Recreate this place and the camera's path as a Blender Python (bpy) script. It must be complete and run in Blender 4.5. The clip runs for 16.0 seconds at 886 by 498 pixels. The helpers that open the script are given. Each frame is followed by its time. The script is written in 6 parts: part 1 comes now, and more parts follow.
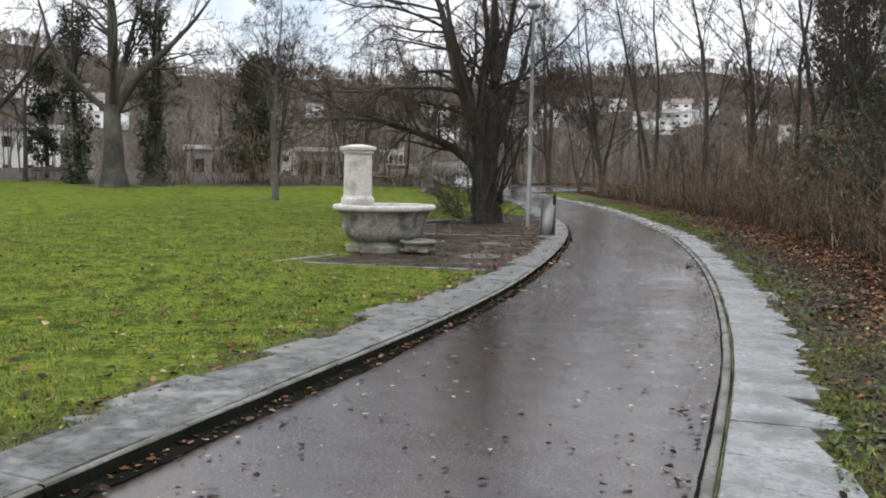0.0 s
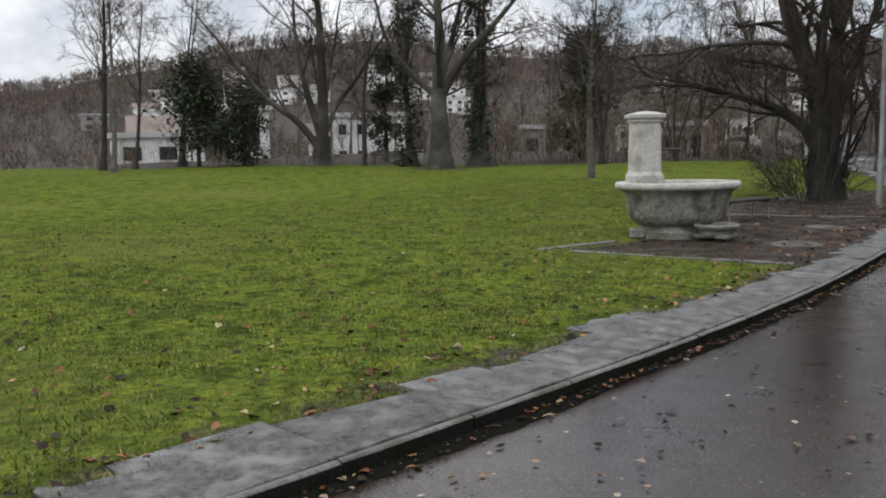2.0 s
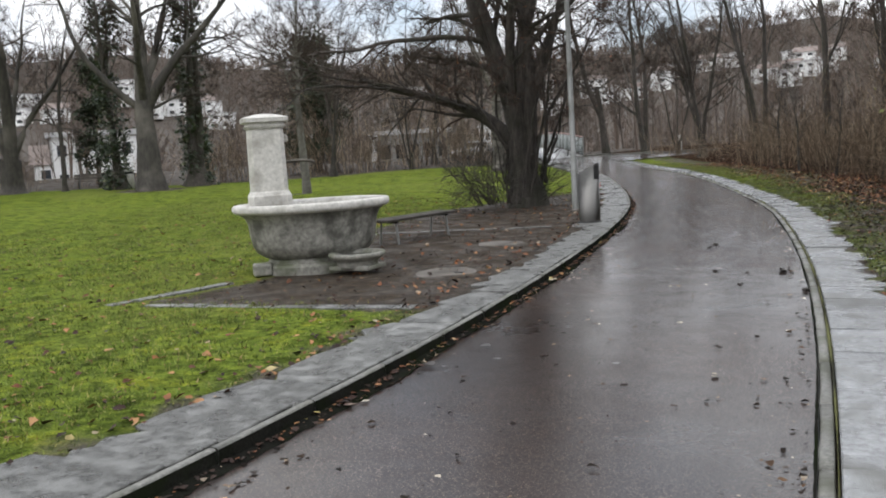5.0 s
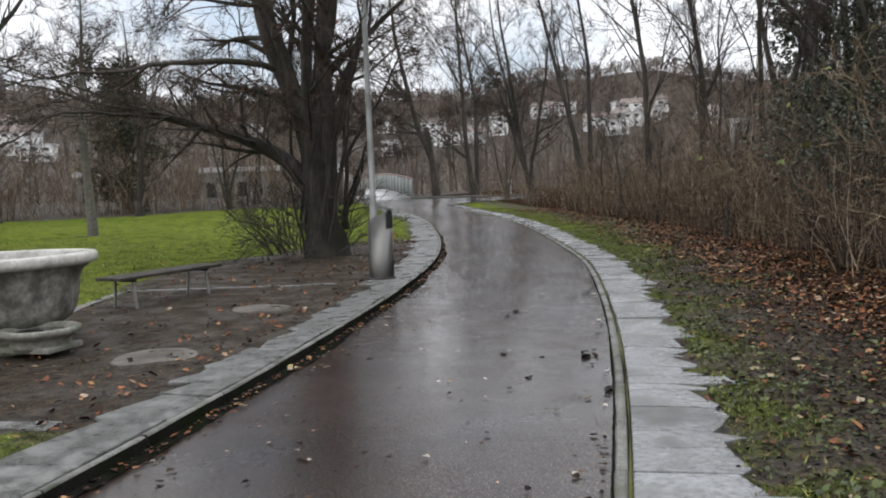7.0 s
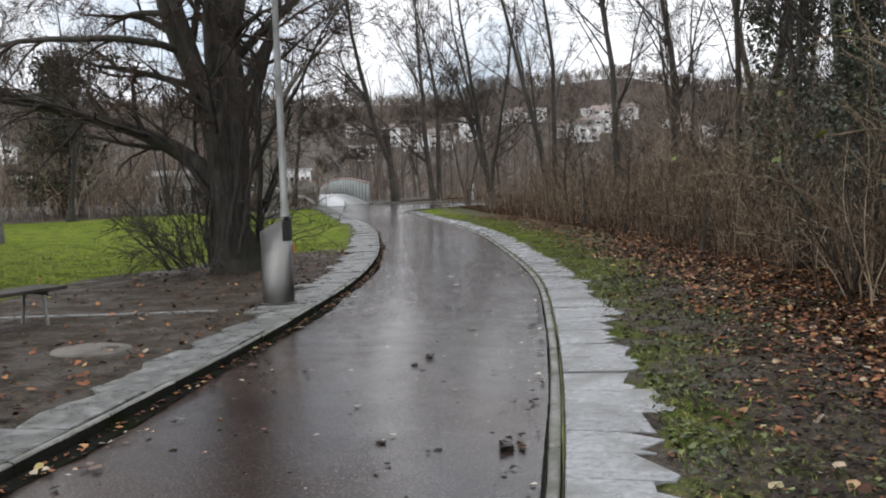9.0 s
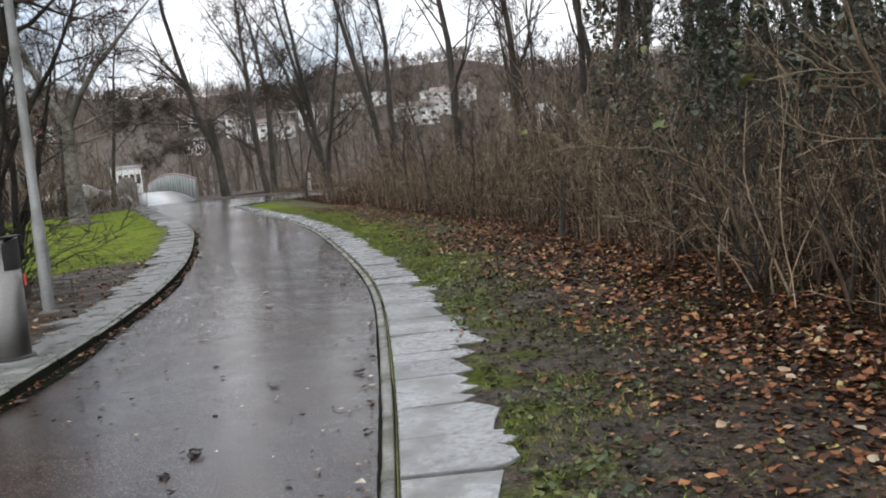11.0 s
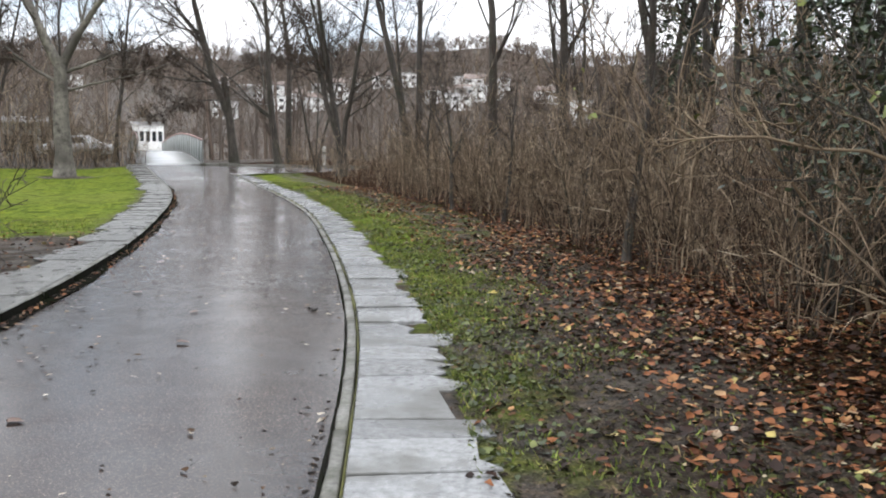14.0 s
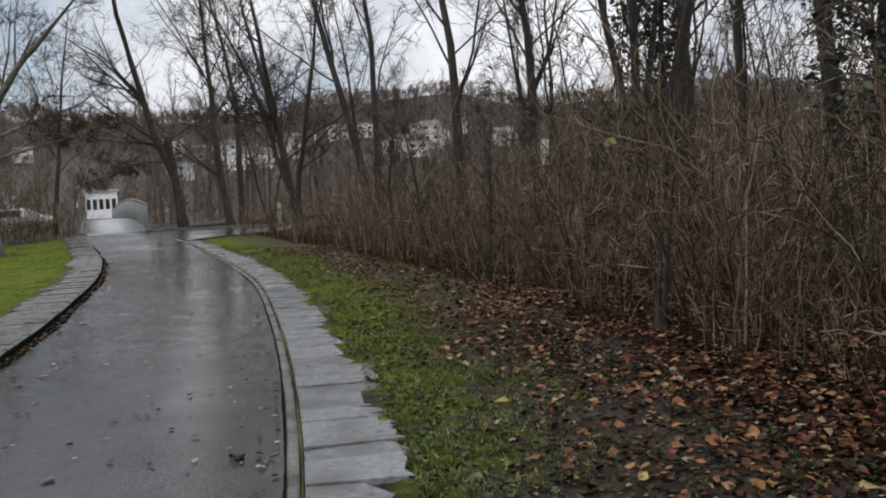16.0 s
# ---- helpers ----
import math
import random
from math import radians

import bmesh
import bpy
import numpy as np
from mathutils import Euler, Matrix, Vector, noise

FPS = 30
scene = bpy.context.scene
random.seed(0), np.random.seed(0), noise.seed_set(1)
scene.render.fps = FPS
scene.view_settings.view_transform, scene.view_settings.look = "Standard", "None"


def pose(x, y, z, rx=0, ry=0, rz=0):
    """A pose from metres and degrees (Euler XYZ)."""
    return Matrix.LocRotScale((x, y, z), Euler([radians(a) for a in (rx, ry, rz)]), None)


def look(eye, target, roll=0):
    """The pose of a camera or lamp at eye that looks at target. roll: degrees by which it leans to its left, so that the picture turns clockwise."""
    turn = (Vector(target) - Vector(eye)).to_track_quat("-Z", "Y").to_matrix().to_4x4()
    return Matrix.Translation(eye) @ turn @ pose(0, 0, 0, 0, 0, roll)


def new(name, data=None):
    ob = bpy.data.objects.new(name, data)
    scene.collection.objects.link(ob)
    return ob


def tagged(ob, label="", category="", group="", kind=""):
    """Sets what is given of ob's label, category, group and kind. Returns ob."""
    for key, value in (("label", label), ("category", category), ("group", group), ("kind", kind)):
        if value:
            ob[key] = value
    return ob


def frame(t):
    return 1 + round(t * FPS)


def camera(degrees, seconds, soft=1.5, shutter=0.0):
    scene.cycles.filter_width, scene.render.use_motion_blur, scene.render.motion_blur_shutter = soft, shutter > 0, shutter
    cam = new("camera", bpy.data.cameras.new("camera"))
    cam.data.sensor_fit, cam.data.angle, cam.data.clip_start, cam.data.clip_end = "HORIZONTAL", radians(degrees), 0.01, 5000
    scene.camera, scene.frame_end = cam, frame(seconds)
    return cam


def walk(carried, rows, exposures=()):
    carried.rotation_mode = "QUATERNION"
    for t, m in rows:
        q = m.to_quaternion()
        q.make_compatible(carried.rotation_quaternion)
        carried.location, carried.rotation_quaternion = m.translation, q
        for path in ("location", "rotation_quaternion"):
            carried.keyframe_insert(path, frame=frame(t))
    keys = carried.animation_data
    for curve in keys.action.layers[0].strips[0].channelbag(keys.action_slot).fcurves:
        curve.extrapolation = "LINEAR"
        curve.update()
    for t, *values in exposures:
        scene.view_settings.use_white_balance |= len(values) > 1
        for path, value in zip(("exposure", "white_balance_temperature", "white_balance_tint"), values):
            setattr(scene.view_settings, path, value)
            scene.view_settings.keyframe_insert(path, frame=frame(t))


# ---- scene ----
cam = camera(53.4, 16.0, soft=1.9)
METRES, EYE, TILT, LEAN, TURN = 22.4, 1.7, 0.0, 0.0, 18.9
ROWS = [
    (0.0, 0.0, 0.0, 0.0, 0.1, -5.31, -1.04),
    (0.5, 0.0077, 0.0276, -0.0006, 5.66, -6.43, -0.25),
    (1.0, 0.0184, 0.0539, -0.001, 16.57, -6.48, 0.03),
    (1.5, 0.027, 0.0837, -0.0022, 18.15, -4.59, -2.59),
    (2.0, 0.0382, 0.1122, -0.0036, 22.24, -6.74, 1.11),
    (2.5, 0.0466, 0.1427, -0.0044, 23.15, -7.05, 2.22),
    (3.0, 0.059, 0.1739, -0.0059, 21.01, -7.26, 4.92),
    (3.5, 0.0707, 0.203, -0.0072, 18.5, -7.94, 4.21),
    (4.0, 0.084, 0.232, -0.0077, 13.12, -6.47, 2.05),
    (4.5, 0.093, 0.2609, -0.0084, 12.79, -6.34, 1.89),
    (5.0, 0.1025, 0.2924, -0.008, 7.51, -6.55, 3.51),
    (7.5, 0.1544, 0.4464, -0.0101, -3.09, -3.93, 1.77),
    (8.0, 0.1651, 0.4807, -0.0122, -2.96, -3.64, 1.11),
    (10.5, 0.2076, 0.6294, -0.0141, -11.59, -5.46, 4.8),
    (11.0, 0.2152, 0.6623, -0.0138, -14.48, -5.67, 4.97),
    (11.5, 0.2198, 0.6904, -0.0132, -14.33, -5.47, 5.35),
    (12.0, 0.2299, 0.7202, -0.0149, -17.22, -5.52, 5.52),
    (12.5, 0.2352, 0.7465, -0.015, -14.76, -5.22, 5.5),
    (13.0, 0.2427, 0.7776, -0.0154, -15.18, -5.83, 3.39),
    (13.5, 0.2489, 0.806, -0.0158, -10.11, -5.68, 2.79),
    (14.0, 0.2566, 0.8356, -0.0165, -12.73, -6.44, -0.68),
    (14.5, 0.2639, 0.8649, -0.0157, -10.66, -6.38, 1.15),
    (15.0, 0.269, 0.8941, -0.0148, -9.56, -3.95, 3.62),
    (15.5, 0.2757, 0.926, -0.0168, -11.41, -5.6, 6.05),
    (16.0, 0.2798, 0.9559, -0.0153, -15.27, -3.5, 3.18),
]
EXPOSURES = [(0.0, 0.57), (0.5, 0.25), (1.0, 0.2), (1.5, -0.15), (2.0, 0.08), (2.5, 0.18), (3.0, -0.08), (3.5, 0.1), (4.0, 0.05), (4.5, 0.35), (5.0, 0.55), (7.5, 0.4), (8.0, 0.45), (10.5, 0.57),
             (11.0, 0.64), (11.5, 0.7), (12.0, 0.62), (12.5, 0.68), (13.0, 0.86), (14.0, 1.02), (14.6, 0.68), (15.0, -0.15), (15.3, 0.2), (15.6, 0.78), (15.8, 0.55), (16.0, -0.05)]
walk(cam, [(t, pose(0, 0, EYE, TILT, LEAN, TURN) @ pose(METRES * x, METRES * y, METRES * z, 90 + pitch, roll, yaw)) for t, x, y, z, yaw, pitch, roll in ROWS], EXPOSURES)


# ---- world and sun: an overcast winter day ----
def make_world():
    w = bpy.data.worlds.new("overcast_sky")
    scene.world = w
    w.use_nodes = True
    nt = w.node_tree
    nt.nodes.clear()
    out = nt.nodes.new("ShaderNodeOutputWorld")
    bg = nt.nodes.new("ShaderNodeBackground")
    sky = nt.nodes.new("ShaderNodeTexSky")
    sky.sky_type = "NISHITA"
    sky.sun_disc = False
    sky.sun_elevation = radians(28)
    sky.sun_rotation = radians(150)
    noise_a = nt.nodes.new("ShaderNodeTexNoise")
    noise_a.inputs["Scale"].default_value = 5.0
    noise_a.inputs["Detail"].default_value = 7.0
    noise_a.inputs["Roughness"].default_value = 0.6
    cover = nt.nodes.new("ShaderNodeValToRGB")
    cover.color_ramp.elements[0].position, cover.color_ramp.elements[0].color = 0.34, (0.62, 0.62, 0.62, 1)
    cover.color_ramp.elements[1].position, cover.color_ramp.elements[1].color = 0.52, (1, 1, 1, 1)
    tone = nt.nodes.new("ShaderNodeValToRGB")
    tone.color_ramp.elements[0].position, tone.color_ramp.elements[0].color = 0.38, (5.0, 5.3, 5.9, 1)
    tone.color_ramp.elements[1].position, tone.color_ramp.elements[1].color = 0.66, (10.2, 10.3, 10.5, 1)
    mix = nt.nodes.new("ShaderNodeMixRGB")
    nt.links.new(noise_a.outputs["Fac"], cover.inputs[0])
    nt.links.new(noise_a.outputs["Fac"], tone.inputs[0])
    nt.links.new(cover.outputs[0], mix.inputs[0])
    nt.links.new(sky.outputs[0], mix.inputs[1])
    nt.links.new(tone.outputs[0], mix.inputs[2])
    height = nt.nodes.new("ShaderNodeTexGradient")
    height.texture_mapping.mapping_x, height.texture_mapping.mapping_z = "Z", "X"
    lift = nt.nodes.new("ShaderNodeValToRGB")
    lift.color_ramp.elements[0].position, lift.color_ramp.elements[0].color = 0.05, (0.63, 0.634, 0.643, 1)
    lift.color_ramp.elements[1].position, lift.color_ramp.elements[1].color = 0.9, (1.42, 1.41, 1.39, 1)
    dome = nt.nodes.new("ShaderNodeMixRGB")
    dome.blend_type = "MULTIPLY"
    dome.inputs[0].default_value = 1.0
    nt.links.new(height.outputs["Fac"], lift.inputs[0])
    nt.links.new(mix.outputs[0], dome.inputs[1])
    nt.links.new(lift.outputs[0], dome.inputs[2])
    nt.links.new(dome.outputs[0], bg.inputs[0])
    bg.inputs[1].default_value = 0.15
    nt.links.new(bg.outputs[0], out.inputs[0])
    sun = new("sun", bpy.data.lights.new("sun", "SUN"))
    sun.data.energy = 0.5
    sun.data.angle = radians(60)
    sun.data.color = (1.0, 0.97, 0.93)
    sun.matrix_world = look((0, 0, 50), (26, 44, 50 - 36))


make_world()


# ---- materials ----
def nodes_of(name):
    m = bpy.data.materials.new(name)
    m.use_nodes = True
    nt = m.node_tree
    return m, nt, nt.nodes["Principled BSDF"], nt.nodes.new("ShaderNodeNewGeometry")


def add_noise(nt, geo, scale, detail=4.0, rough=0.55, upright=1.0):
    n = nt.nodes.new("ShaderNodeTexNoise")
    n.inputs["Scale"].default_value = scale
    n.inputs["Detail"].default_value = detail
    n.inputs["Roughness"].default_value = rough
    if upright != 1.0:
        stretch = nt.nodes.new("ShaderNodeVectorMath")
        stretch.operation = "MULTIPLY"
        stretch.inputs[1].default_value = (1.0, 1.0, upright)
        nt.links.new(geo.outputs["Position"], stretch.inputs[0])
        nt.links.new(stretch.outputs[0], n.inputs["Vector"])
    else:
        nt.links.new(geo.outputs["Position"], n.inputs["Vector"])
    return n


def ramp(nt, source, stops):
    r = nt.nodes.new("ShaderNodeValToRGB")
    els = r.color_ramp.elements
    while len(els) < len(stops):
        els.new(0.5)
    for e, (p, c) in zip(els, stops):
        e.position, e.color = p, (*c, 1)
    nt.links.new(source, r.inputs[0])
    return r


def mixed(nt, kind, fac, a, b):
    m = nt.nodes.new("ShaderNodeMixRGB")
    m.blend_type = kind
    for i, v in enumerate((fac, a, b)):
        if isinstance(v, bpy.types.NodeSocket):
            nt.links.new(v, m.inputs[i])
        elif isinstance(v, tuple):
            m.inputs[i].default_value = (*v, 1)
        else:
            m.inputs[i].default_value = v
    return m.outputs[0]


def bumped(nt, bsdf, height, strength, distance):
    b = nt.nodes.new("ShaderNodeBump")
    b.inputs["Strength"].default_value = strength
    b.inputs["Distance"].default_value = distance
    nt.links.new(height, b.inputs["Height"])
    nt.links.new(b.outputs[0], bsdf.inputs["Normal"])


def surf(name, dark, light, stain=None, big=0.8, fine=30.0, rough=(0.6, 0.9), bump=0.3, depth=0.01, metal=0.0, vary=0.0, spec=0.5, upright=1.0):
    """Two scales of noise between two colours, a stain of a third one, and relief."""
    m, nt, bsdf, geo = nodes_of(name)
    na, nb = add_noise(nt, geo, big), add_noise(nt, geo, fine, 6.0, 0.7, upright)
    grain = ramp(nt, nb.outputs["Fac"], [(0.3, dark), (0.7, light)]).outputs[0]
    colour = mixed(nt, "MIX", ramp(nt, na.outputs["Fac"], [(0.48, (0, 0, 0)), (0.66, (0.85, 0.85, 0.85))]).outputs[0], grain, stain or dark)
    if vary:
        info = nt.nodes.new("ShaderNodeObjectInfo")
        tint = ramp(nt, info.outputs["Random"], [(0.0, (1 - vary,) * 3), (1.0, (1 + vary,) * 3)]).outputs[0]
        colour = mixed(nt, "MULTIPLY", 1.0, colour, tint)
    nt.links.new(colour, bsdf.inputs["Base Color"])
    rr = nt.nodes.new("ShaderNodeMapRange")
    rr.inputs[1].default_value, rr.inputs[2].default_value = 0.3, 0.7
    rr.inputs[3].default_value, rr.inputs[4].default_value = rough
    nt.links.new(na.outputs["Fac"], rr.inputs[0])
    nt.links.new(rr.outputs[0], bsdf.inputs["Roughness"])
    bsdf.inputs["Metallic"].default_value = metal
    bsdf.inputs["Specular IOR Level"].default_value = spec
    if bump:
        bumped(nt, bsdf, nb.outputs["Fac"], bump, depth)
    return m


def islands(name, stops, rough=0.6, fine=25.0, spec=0.4, swing=0.3):
    """For joined small pieces: each piece takes its own colour."""
    m, nt, bsdf, geo = nodes_of(name)
    base = ramp(nt, geo.outputs["Random Per Island"], stops).outputs[0]
    nb = add_noise(nt, geo, fine, 3.0)
    shade = ramp(nt, nb.outputs["Fac"], [(0.32, (1 - swing * 1.3,) * 3), (0.68, (1 + swing,) * 3)]).outputs[0]
    nt.links.new(mixed(nt, "MULTIPLY", 1.0, base, shade), bsdf.inputs["Base Color"])
    bsdf.inputs["Roughness"].default_value = rough
    bsdf.inputs["Specular IOR Level"].default_value = spec
    return m


def asphalt_material():
    m, nt, bsdf, geo = nodes_of("wet_asphalt")
    big, mid, fine = add_noise(nt, geo, 0.5, 4.0), add_noise(nt, geo, 3.5, 6.0, 0.65), add_noise(nt, geo, 85.0, 3.0, 0.8)
    grit = ramp(nt, fine.outputs["Fac"], [(0.38, (0.007, 0.0046, 0.0036)), (0.56, (0.024, 0.0158, 0.0125)), (0.66, (0.17, 0.13, 0.108))]).outputs[0]
    patch = ramp(nt, big.outputs["Fac"], [(0.35, (0.7, 0.62, 0.58)), (0.65, (1.3, 1.26, 1.25))]).outputs[0]
    nt.links.new(mixed(nt, "MULTIPLY", 1.0, grit, patch), bsdf.inputs["Base Color"])
    wet = mixed(nt, "MIX", 0.45, big.outputs["Fac"], mid.outputs["Fac"])
    rr = nt.nodes.new("ShaderNodeMapRange")
    rr.inputs[1].default_value, rr.inputs[2].default_value = 0.35, 0.65
    rr.inputs[3].default_value, rr.inputs[4].default_value = 0.24, 0.44
    nt.links.new(wet, rr.inputs[0])
    nt.links.new(rr.outputs[0], bsdf.inputs["Roughness"])
    bsdf.inputs["Specular IOR Level"].default_value = 0.05
    film = nt.nodes.new("ShaderNodeMapRange")
    film.inputs[1].default_value, film.inputs[2].default_value = 0.38, 0.62
    film.inputs[3].default_value, film.inputs[4].default_value = 1.0, 0.7
    nt.links.new(wet, film.inputs[0])
    nt.links.new(film.outputs[0], bsdf.inputs["Coat Weight"])
    bsdf.inputs["Coat Roughness"].default_value = 0.16
    bsdf.inputs["Coat IOR"].default_value = 1.41
    bumped(nt, bsdf, mixed(nt, "MIX", 0.35, fine.outputs["Fac"], mid.outputs["Fac"]), 0.35, 0.005)
    skin = nt.nodes.new("ShaderNodeBump")
    skin.inputs["Strength"].default_value, skin.inputs["Distance"].default_value = 0.2, 0.005
    nt.links.new(mixed(nt, "MIX", 0.5, fine.outputs["Fac"], mid.outputs["Fac"]), skin.inputs["Height"])
    nt.links.new(skin.outputs[0], bsdf.inputs["Coat Normal"])
    return m


def ground_material():
    """Grass, bare soil and leaf mould, by the surface that each part of the sheet carries."""
    m, nt, bsdf, geo = nodes_of("lawn_and_soil")
    soil = nt.nodes.new("ShaderNodeAttribute")
    soil.attribute_name = "soil"
    wood = nt.nodes.new("ShaderNodeAttribute")
    wood.attribute_name = "wood"
    big, mid, fine = add_noise(nt, geo, 0.16, 4.0), add_noise(nt, geo, 2.2, 5.0), add_noise(nt, geo, 45.0, 5.0, 0.75)
    grass = ramp(nt, fine.outputs["Fac"], [(0.3, (0.034, 0.05, 0.0105)), (0.55, (0.112, 0.155, 0.0255)), (0.75, (0.24, 0.268, 0.064))]).outputs[0]
    moss = ramp(nt, mid.outputs["Fac"], [(0.35, (0.5, 0.5, 0.5)), (0.5, (1.0, 1.0, 1.0)), (0.66, (1.3, 1.12, 0.85))]).outputs[0]
    grass = mixed(nt, "MULTIPLY", 1.0, grass, moss)
    tuft = ramp(nt, add_noise(nt, geo, 9.0, 4.0, 0.65).outputs["Fac"], [(0.33, (0.32, 0.33, 0.3)), (0.5, (1.0, 1.0, 1.0)), (0.68, (1.65, 1.52, 1.22))]).outputs[0]
    grass = mixed(nt, "MULTIPLY", 1.0, grass, tuft)
    dry = ramp(nt, big.outputs["Fac"], [(0.5, (0, 0, 0)), (0.7, (0.55, 0.55, 0.55))]).outputs[0]
    grass = mixed(nt, "MIX", dry, grass, (0.14, 0.15, 0.04))
    earth = ramp(nt, fine.outputs["Fac"], [(0.3, (0.012, 0.0095, 0.0075)), (0.55, (0.048, 0.0385, 0.0305)), (0.7, (0.165, 0.136, 0.112))]).outputs[0]
    mould = ramp(nt, fine.outputs["Fac"], [(0.3, (0.008, 0.0052, 0.0036)), (0.6, (0.034, 0.0195, 0.0118)), (0.8, (0.095, 0.053, 0.03))]).outputs[0]
    earth = mixed(nt, "MULTIPLY", 1.0, earth, tuft)
    mould = mixed(nt, "MULTIPLY", 1.0, mould, tuft)
    cell = nt.nodes.new("ShaderNodeTexVoronoi")
    cell.inputs["Scale"].default_value = 24.0
    nt.links.new(geo.outputs["Position"], cell.inputs["Vector"])
    bits = ramp(nt, cell.outputs["Color"], [(0.2, (0.35, 0.33, 0.32)), (0.55, (1.0, 0.95, 0.9)), (0.85, (2.1, 1.6, 1.25))]).outputs[0]
    mould = mixed(nt, "MULTIPLY", 0.9, mould, bits)
    edge = mixed(nt, "ADD", 1.0, soil.outputs["Fac"], mixed(nt, "MULTIPLY", 1.0, mid.outputs["Fac"], (0.7, 0.7, 0.7)))
    mask = ramp(nt, edge, [(0.72, (0, 0, 0)), (0.92, (1, 1, 1))]).outputs[0]
    edge2 = mixed(nt, "ADD", 1.0, wood.outputs["Fac"], mixed(nt, "MULTIPLY", 1.0, mid.outputs["Fac"], (0.7, 0.7, 0.7)))
    mask2 = ramp(nt, edge2, [(0.72, (0, 0, 0)), (0.95, (1, 1, 1))]).outputs[0]
    away = nt.nodes.new("ShaderNodeAttribute")
    away.attribute_name = "far"
    floor = ramp(nt, add_noise(nt, geo, 0.12, 6.0, 0.7).outputs["Fac"], [(0.3, (0.038, 0.031, 0.026)), (0.55, (0.068, 0.056, 0.046)), (0.75, (0.07, 0.07, 0.047))]).outputs[0]
    near = mixed(nt, "MIX", mask2, mixed(nt, "MIX", mask, grass, earth), mould)
    nt.links.new(mixed(nt, "MIX", away.outputs["Fac"], near, floor), bsdf.inputs["Base Color"])
    damp = mixed(nt, "MULTIPLY", 1.0, mask, ramp(nt, mid.outputs["Fac"], [(0.4, (0.25, 0.25, 0.25)), (0.6, (1, 1, 1))]).outputs[0])
    damp = mixed(nt, "MIX", mask2, damp, (0, 0, 0))
    nt.links.new(mixed(nt, "MIX", damp, (0.95, 0.95, 0.95), (0.55, 0.55, 0.55)), bsdf.inputs["Roughness"])
    nt.links.new(mixed(nt, "MIX", damp, (0.02, 0.02, 0.02), (0.16, 0.16, 0.16)), bsdf.inputs["Specular IOR Level"])
    bumped(nt, bsdf, mixed(nt, "MIX", 0.45, fine.outputs["Fac"], cell.outputs["Distance"]), 0.9, 0.035)
    return m


ASPHALT = asphalt_material()
GROUND = ground_material()
SLATE = surf("wet_grey_stone", (0.1, 0.103, 0.106), (0.285, 0.292, 0.297), (0.085, 0.084, 0.076), 2.2, 17.0, (0.13, 0.38), 0.55, 0.012, vary=0.22)
SLATE_DIRTY = surf("dirty_wet_grey_stone", (0.016, 0.0153, 0.0135), (0.18, 0.18, 0.17), (0.235, 0.235, 0.225), 5.5, 24.0, (0.2, 0.5), 1.0, 0.03, vary=0.12, spec=0.4)
KERB = surf("kerb_stone", (0.045, 0.045, 0.038), (0.2, 0.195, 0.175), (0.05, 0.052, 0.03), 2.6, 34.0, (0.35, 0.6), 0.4, 0.006, vary=0.15)
# kerb face: wet algae plus its shade, both put into the near-black colour
KERB_FACE = surf("algae_and_shade_kerb_face", (0.004, 0.004, 0.0035), (0.02, 0.02, 0.017), (0.008, 0.011, 0.005), 3.0, 70.0, (0.85, 0.95), 0.5, 0.008, spec=0.0)
STONE = surf("weathered_limestone", (0.36, 0.35, 0.325), (0.62, 0.6, 0.56), (0.24, 0.225, 0.195), 2.2, 18.0, (0.7, 0.9), 0.35, 0.006)
STONE_DARK = surf("damp_mossy_stone", (0.1, 0.1, 0.085), (0.3, 0.29, 0.255), (0.075, 0.085, 0.045), 2.6, 16.0, (0.5, 0.8), 0.5, 0.01)
BASIN = surf("streaked_basin_stone", (0.075, 0.072, 0.062), (0.33, 0.32, 0.285), (0.05, 0.049, 0.04), 3.2, 12.0, (0.55, 0.8), 0.45, 0.008)
STEEL = surf("brushed_steel", (0.11, 0.108, 0.103), (0.175, 0.17, 0.163), (0.085, 0.083, 0.078), 2.0, 90.0, (0.32, 0.42), 0.05, 0.002, metal=1.0)
DARK = surf("dark_void_metal", (0.012, 0.012, 0.012), (0.03, 0.03, 0.03), None, 3.0, 40.0, (0.5, 0.7), 0.1)
RED = surf("red_sticker", (0.55, 0.05, 0.03), (0.7, 0.09, 0.05), None, 8.0, 50.0, (0.4, 0.5), 0.0)
GALV = surf("galvanised_pole", (0.17, 0.175, 0.17), (0.28, 0.285, 0.28), (0.14, 0.14, 0.13), 2.5, 50.0, (0.45, 0.65), 0.1, 0.003, metal=0.4)
BRONZE = surf("dull_spout_metal", (0.05, 0.045, 0.04), (0.14, 0.125, 0.1), None, 6.0, 60.0, (0.35, 0.5), 0.1, metal=0.8)
PLANK = surf("weathered_bench_wood", (0.018, 0.015, 0.013), (0.07, 0.06, 0.052), (0.022, 0.022, 0.016), 3.0, 40.0, (0.6, 0.8), 0.4, 0.006, spec=0.25)
CONCRETE = surf("concrete_cover", (0.05, 0.043, 0.036), (0.15, 0.132, 0.112), (0.045, 0.038, 0.03), 2.5, 40.0, (0.6, 0.85), 0.4, 0.006)
BARK = surf("grey_brown_bark", (0.006, 0.0048, 0.004), (0.085, 0.071, 0.059), (0.028, 0.029, 0.018), 1.9, 17.0, (0.75, 0.95), 1.0, 0.05, vary=0.25, upright=0.16)
